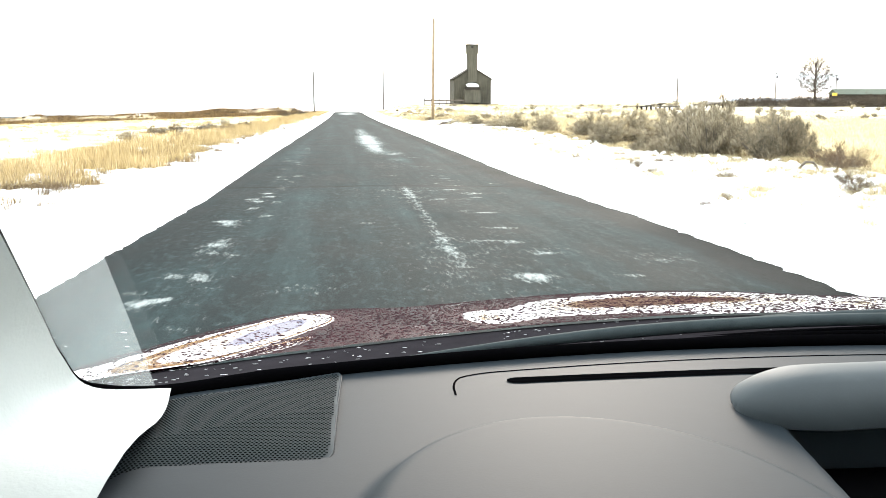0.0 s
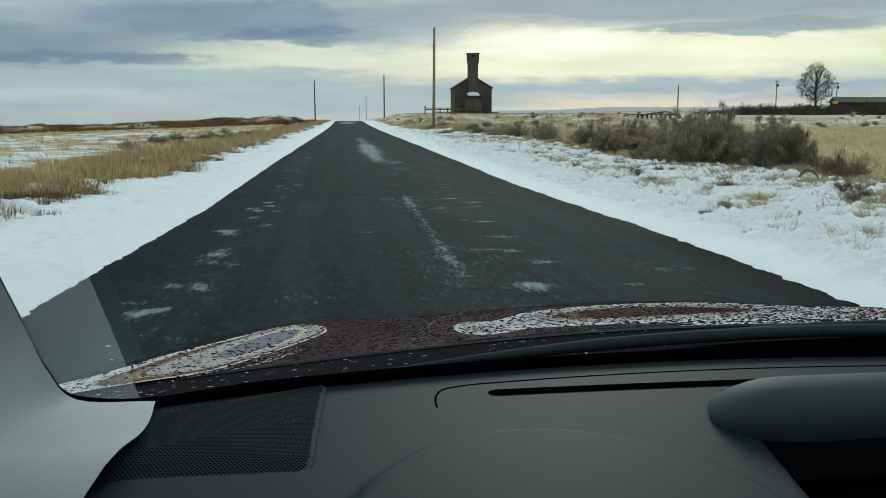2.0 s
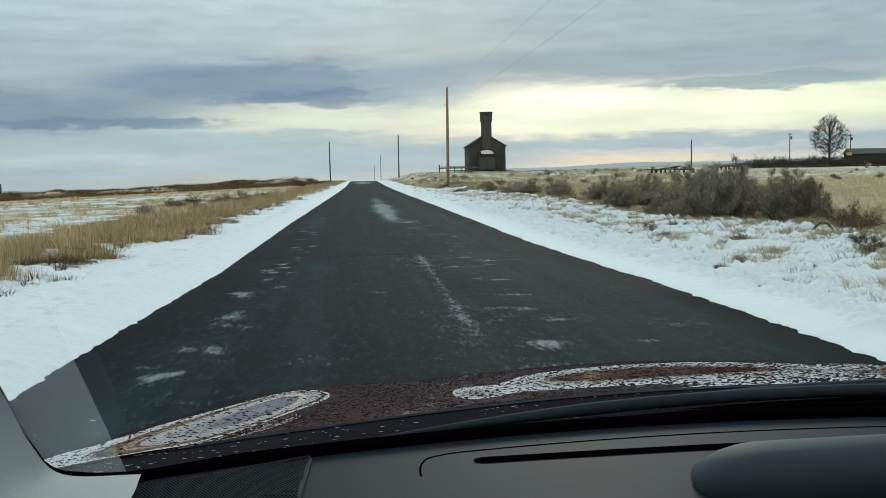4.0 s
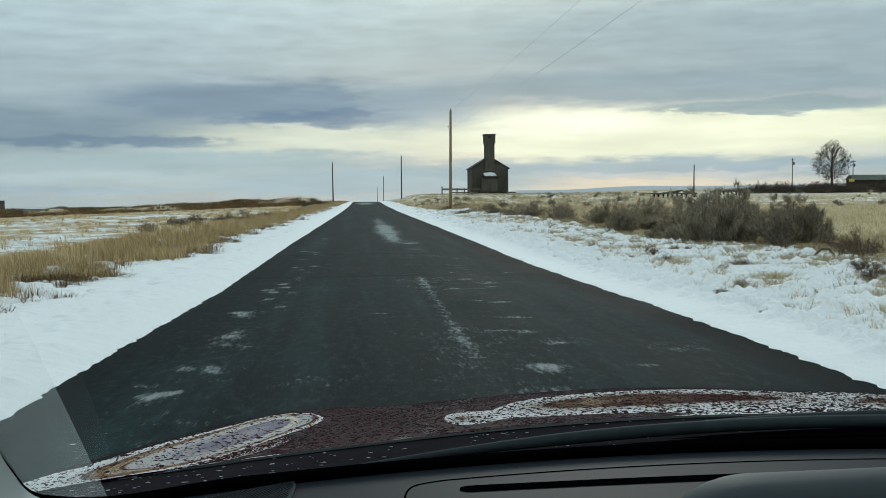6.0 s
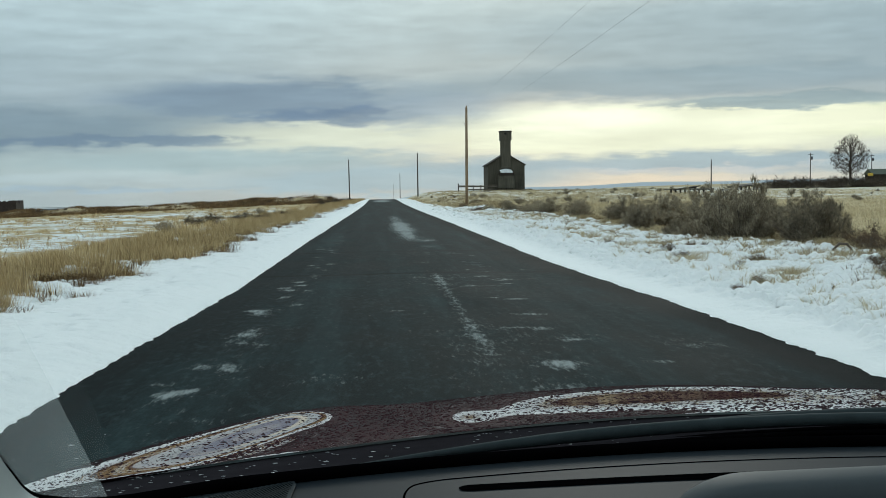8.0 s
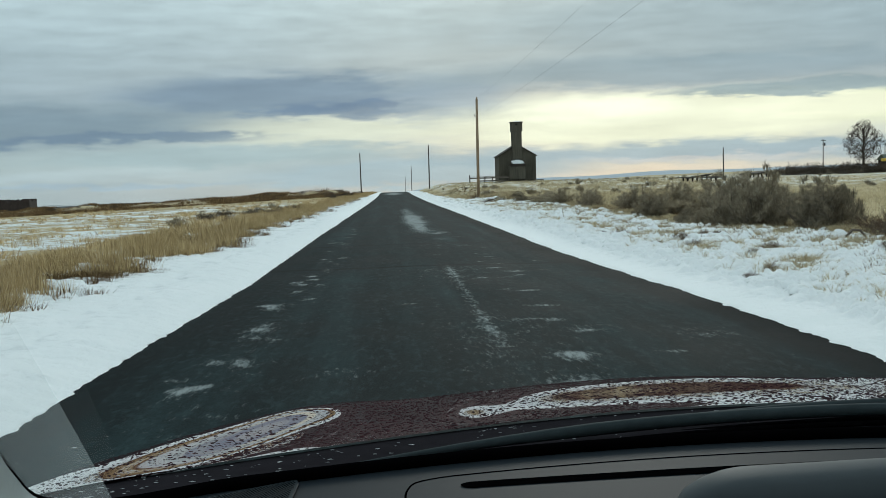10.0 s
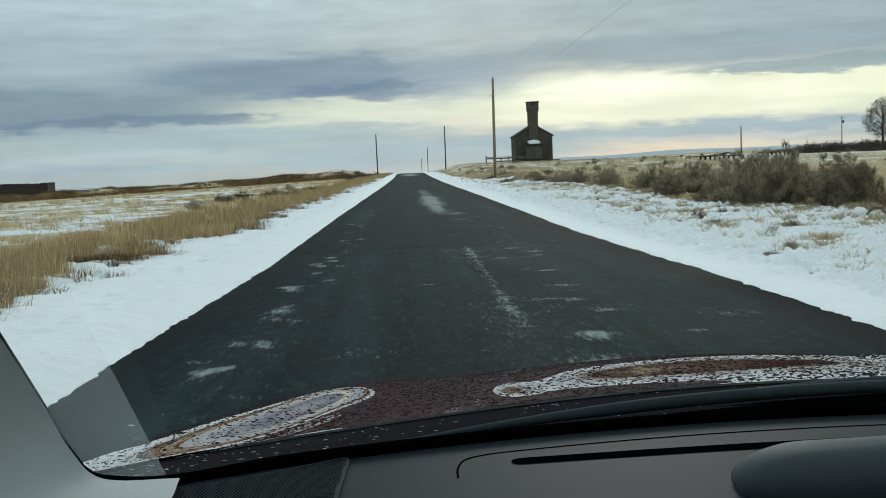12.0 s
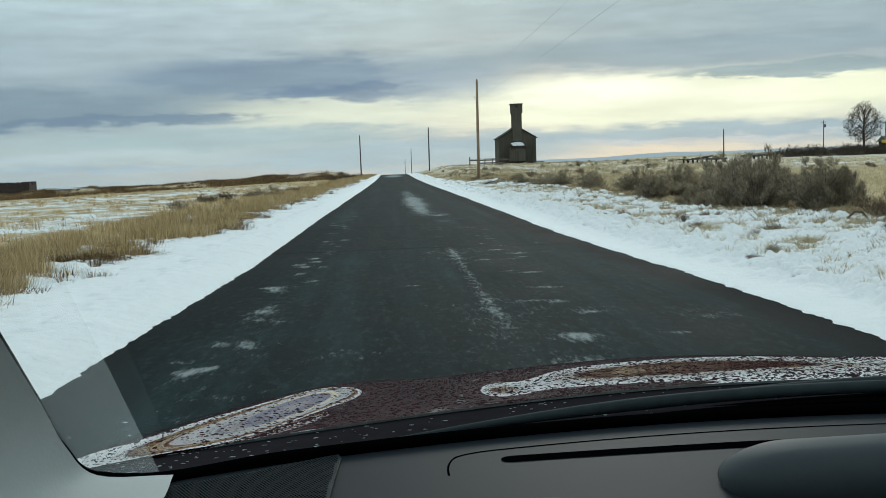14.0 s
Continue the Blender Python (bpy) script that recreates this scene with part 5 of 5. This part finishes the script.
def cowl_height(x, f):
    """From the foot of the screen up to just under the hood's lip."""
    lip = hood_height(np.array(x), np.array(base_line(min(max(x, -0.3), 1.14)) + 0.2)).item() - 0.004
    return -0.256 + (lip + 0.256) * f - 0.006 * math.sin(math.pi * f)


def build_screen():
    # windscreen
    def screen(X, S, inset=0.0):
        return base_line(X) + 0.034 - 0.80 * S - inset, EYE - 0.268 + 0.62 * S + 0.05 * np.sin(np.pi * np.clip(S, 0, 1)) - inset

    X, S = np.meshgrid(np.linspace(-0.34, 1.18, 50), np.linspace(-0.03, 1, 30))
    ob = part("windshield", grid_mesh("windshield", X, *screen(X, S)), glass, car, "clear windshield glass")
    ob.visible_shadow = False
    # pale pillar reflection painted on the left glass, with a few drops on it
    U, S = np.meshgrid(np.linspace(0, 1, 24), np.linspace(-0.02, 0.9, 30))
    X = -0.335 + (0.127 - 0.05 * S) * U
    haze = part("damp_film", grid_mesh("damp_film", X, *screen(X, S, 0.002), {"haze": (0.55 + 0.45 * U) * (1 - smooth(0.16, 0.30, S))}), film, ob, "pale pillar reflection painted on the left of the windshield")
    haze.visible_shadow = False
    g = np.random.default_rng(14)
    n = 46
    x, f = -0.30 + 0.12 * g.random(n), 0.01 + 0.10 * g.random(n) ** 2
    y, z = screen(x, f, -0.0015)
    r = 0.0005 + 0.0009 * g.random(n) ** 2
    build_beads("drops", np.stack([x, y, z], 1), np.stack([r * 2, r, r], 1), ob, water_mat)
    # rubber seal along the foot of the screen and up the pillar
    pts = [(x, base_line(x) - 0.004, EYE - 0.2475) for x in np.linspace(1.05, -0.12, 22)]
    pts += [(-0.205, 0.945, EYE - 0.2495), (-0.256, 0.925, EYE - 0.239), (-0.268, 0.885, EYE - 0.203), (-0.273, 0.845, EYE - 0.159), (-0.276, 0.72, EYE - 0.052), (-0.285, 0.5, EYE + 0.13), (-0.30, 0.28, EYE + 0.33)]
    line = spline(pts, 4)
    part("seal", tube(bmesh.new(), line, [0.0060 - 0.0040 * float(smooth(EYE - 0.2485, EYE - 0.225, p[2])) for p in line], 8), seal_mat, ob)
    # pillar trim: pale skin between the seal and the door
    A = [(-0.192, 0.932, -0.2430), (-0.252, 0.918, -0.237), (-0.265, 0.878, -0.202), (-0.270, 0.838, -0.158), (-0.274, 0.715, -0.052), (-0.283, 0.495, 0.13), (-0.298, 0.275, 0.33)]
    B = [(-0.186, 0.845, -0.2425), (-0.270, 0.82, -0.240), (-0.312, 0.77, -0.205), (-0.330, 0.72, -0.15), (-0.338, 0.60, -0.03), (-0.352, 0.40, 0.14), (-0.372, 0.2, 0.33)]
    C = [(-0.196, 0.70, -0.2415), (-0.32, 0.68, -0.25), (-0.37, 0.64, -0.21), (-0.39, 0.58, -0.14), (-0.41, 0.48, -0.02), (-0.42, 0.3, 0.15), (-0.43, 0.1, 0.33)]
    D = [(-0.25, 0.52, -0.36), (-0.40, 0.52, -0.36), (-0.44, 0.5, -0.28), (-0.455, 0.45, -0.16), (-0.465, 0.36, -0.02), (-0.465, 0.2, 0.16), (-0.465, 0.02, 0.33)]
    rows = [[tuple(p) for p in spline(r, 6)] for r in (A, B, C, D)]
    cols = [[tuple(p) for p in spline([r[i] for r in rows], 5)] for i in range(len(rows[0]))]
    ribbon("pillar_trim", cols, trim_mat, car, "pale grey windshield pillar trim")
    mirror = [[(0.84 - x, y, z) for x, y, z in c] for c in cols]
    ribbon("pillar_trim", mirror[::-1], trim_mat, car)
    # cowl and wipers
    rows = []
    for f in np.linspace(0, 1, 6):
        rows.append([(x, base_line(x) + 0.004 + 0.202 * f, cowl_height(x, f)) for x in np.linspace(-0.34, 1.16, 60)])
    cowl = ribbon("cowl", rows, cowl_mat, car, "wet black cowl panel")
    g = np.random.default_rng(4)
    bm = bmesh.new()
    for i in range(210):
        x, f = -0.30 + 0.75 * g.random() ** 1.5, 0.35 + 0.62 * g.random()
        z = EYE + cowl_height(x, f)
        r = 0.0003 + 0.0005 * g.random() ** 2
        bmesh.ops.create_icosphere(bm, subdivisions=1, radius=1.0, matrix=Matrix.LocRotScale((x, base_line(x) + 0.004 + 0.202 * f, z + 0.0006), None, (r * (2.5 + 4 * g.random()), r, r * 0.7)))
    for f in bm.faces:
        f.smooth = True
    tagged(part("water_beads", bm, water_mat, cowl), kind="stuff")
    for x0, x1, h0, h1, yo in ((-0.05, 0.80, -0.271, -0.243, 0.095), (0.20, 1.05, -0.264, -0.240, 0.13)):
        arm = []
        for f in np.linspace(0, 1, 18):
            x = x0 + (x1 - x0) * f
            arm.append((x, base_line(min(x, 0.9)) + yo - 0.01 * f, EYE + h0 + (h1 - h0) * math.sin(f * math.pi * 0.62)))
        w = part("wiper", tube(bmesh.new(), arm, [0.0015 + 0.0055 * min(1, 3 * f) for f in np.linspace(0, 1, 18)], 8), wiper_mat, car, "black windshield wiper")
        part("wiper_blade", tube(bmesh.new(), [(x, y - 0.014, z - 0.012) for x, y, z in arm], 0.0035, 6), seal_mat, w)


def build_body():
    """The rest of the car: sides, roof, tail, seats and wheels."""
    cx = 0.41

    def shell(name, pts, mat, label="", thick=0.03):
        bm = bmesh.new()
        bm.faces.new([bm.verts.new(p) for p in pts])
        ob = part(name, bm, mat, car, label)
        m = ob.modifiers.new("thick", "SOLIDIFY")
        m.thickness, m.offset = thick, 0.0
        return ob

    for s in (-1, 1):
        X = cx + s * 0.92
        shell("fender", [(X, 0.72, 0.42), (X, 1.08, 0.42), (X, 1.16, 0.70), (X, 1.46, 0.80), (X, 1.76, 0.70), (X, 1.86, 0.42), (cx + s * 0.86, 2.12, 0.45), (cx + s * 0.86, 2.1, 0.83), (X, 1.7, 0.93), (X, 1.2, 1.02), (X, 0.72, 1.04)], paint)
        d = shell("door", [(X, -0.32, 0.36), (X, 0.70, 0.36), (X, 0.70, 1.04), (X, -0.32, 1.06)], paint)
        part("door_handle", box(bmesh.new(), X - 0.03 + s * 0.03, X + 0.03 + s * 0.03, -0.25, -0.08, 0.93, 0.96, 0.01), black_mat, d)
        d = shell("door", [(X, -1.30, 0.36), (X, -0.34, 0.36), (X, -0.34, 1.06), (X, -1.30, 1.08)], paint)
        part("door_handle", box(bmesh.new(), X - 0.03 + s * 0.03, X + 0.03 + s * 0.03, -1.22, -1.05, 0.94, 0.97, 0.01), black_mat, d)
        shell("quarter_panel", [(X, -1.32, 0.75), (X, -1.62, 0.82), (X, -1.92, 0.70), (X, -2.0, 0.42), (X, -2.35, 0.45), (X, -2.35, 1.05), (X, -1.32, 1.08)], paint)
        top = cx + s * 0.70
        for y0, y1, t0, t1 in ((0.62, -0.30, 0.10, -0.33), (-0.36, -1.28, -0.39, -1.25)):
            w = shell("side_window", [(X, y0, 1.05), (X, y1, 1.065), (top, t1, 1.68), (top, t0, 1.68)], glass, "", 0.004)
            w.visible_shadow = False
        shell("roof_pillar", [(X, -0.30, 1.06), (X, -0.36, 1.06), (top, -0.39, 1.69), (top, -0.33, 1.69)], black_mat, "", 0.03)
        shell("rear_pillar", [(X, -1.28, 1.07), (X, -2.3, 1.06), (top, -1.95, 1.69), (top, -1.25, 1.69)], paint)
        for y in (1.46, -1.62):
            wheel = part("wheel", tube(bmesh.new(), [(X - s * 0.20, y, 0.34), (X - s * 0.17, y, 0.34), (X + s * 0.005, y, 0.34), (X + s * 0.03, y, 0.34)], [0.27, 0.34, 0.34, 0.28], 32), tyre_mat, car, "black road tyre")
            part("rim", tube(bmesh.new(), [(X + s * 0.028, y, 0.34), (X + s * 0.045, y, 0.34)], [0.24, 0.20], 20), rim_mat, wheel)
        part("headlight", box(bmesh.new(), cx + s * 0.66 - 0.16, cx + s * 0.66 + 0.16, 2.10, 2.24, 0.70, 0.84, 0.03), lamp_mat, car)
        part("tail_light", box(bmesh.new(), cx + s * 0.80 - 0.08, cx + s * 0.80 + 0.08, -2.40, -2.30, 0.85, 1.10, 0.02), paint, car)
        seat = part("seat", box(bmesh.new(), cx + s * 0.37 - 0.25, cx + s * 0.37 + 0.25, -0.62, -0.12, 0.52, 0.68, 0.05), cloth_mat, car, "grey cloth front seat")
        part("backrest", box(bmesh.new(), cx + s * 0.37 - 0.24, cx + s * 0.37 + 0.24, -0.80, -0.66, 0.60, 1.24, 0.05), cloth_mat, seat)
        part("headrest", box(bmesh.new(), cx + s * 0.37 - 0.13, cx + s * 0.37 + 0.13, -0.82, -0.72, 1.28, 1.48, 0.04), cloth_mat, seat)
    part("front_bumper", box(bmesh.new(), cx - 0.88, cx + 0.88, 2.05, 2.36, 0.36, 0.70, 0.08), paint, car)
    part("radiator_grille", box(bmesh.new(), cx - 0.46, cx + 0.46, 2.18, 2.30, 0.70, 0.86, 0.02), black_mat, car)
    part("rear_bumper", box(bmesh.new(), cx - 0.90, cx + 0.90, -2.50, -2.30, 0.36, 0.70, 0.06), black_mat, car)
    part("tailgate", box(bmesh.new(), cx - 0.86, cx + 0.86, -2.42, -2.34, 0.70, 1.08, 0.03), paint, car)
    w = shell("rear_window", [(cx - 0.84, -2.36, 1.08), (cx + 0.84, -2.36, 1.08), (cx + 0.68, -1.98, 1.68), (cx - 0.68, -1.98, 1.68)], glass, "", 0.004)
    w.visible_shadow = False
    rows = [[(cx + u * 0.74, y, 0.335 + 0.03 * (1 - u * u) - (0.04 if y < -1.8 else 0)) for u in np.linspace(-1, 1, 13)] for y in (0.285, 0.1, -0.5, -1.2, -1.85, -2.0)]
    ribbon("roof", rows, paint, car, "dark red roof with a pale headlining", 0.02)
    rows = [[(x, y, z - 0.03) for x, y, z in r] for r in rows]
    ribbon("headlining", rows, trim_mat, car)
    part("floor_pan", box(bmesh.new(), cx - 0.88, cx + 0.88, -2.3, 1.0, 0.30, 0.36, 0.02), black_mat, car)
    part("firewall", box(bmesh.new(), cx - 0.80, cx + 0.80, 1.0, 1.04, 0.36, 1.10), black_mat, car)
    part("underbody", box(bmesh.new(), cx - 0.66, cx + 0.66, -2.2, 2.0, 0.22, 0.30, 0.02), black_mat, car)
    part("rear_bench", box(bmesh.new(), cx - 0.62, cx + 0.62, -1.55, -1.05, 0.42, 0.66, 0.06), cloth_mat, car)
    part("bench_back", box(bmesh.new(), cx - 0.62, cx + 0.62, -1.75, -1.56, 0.56, 1.2, 0.06), cloth_mat, car)


build_hood()
build_dash()
build_screen()
build_body()
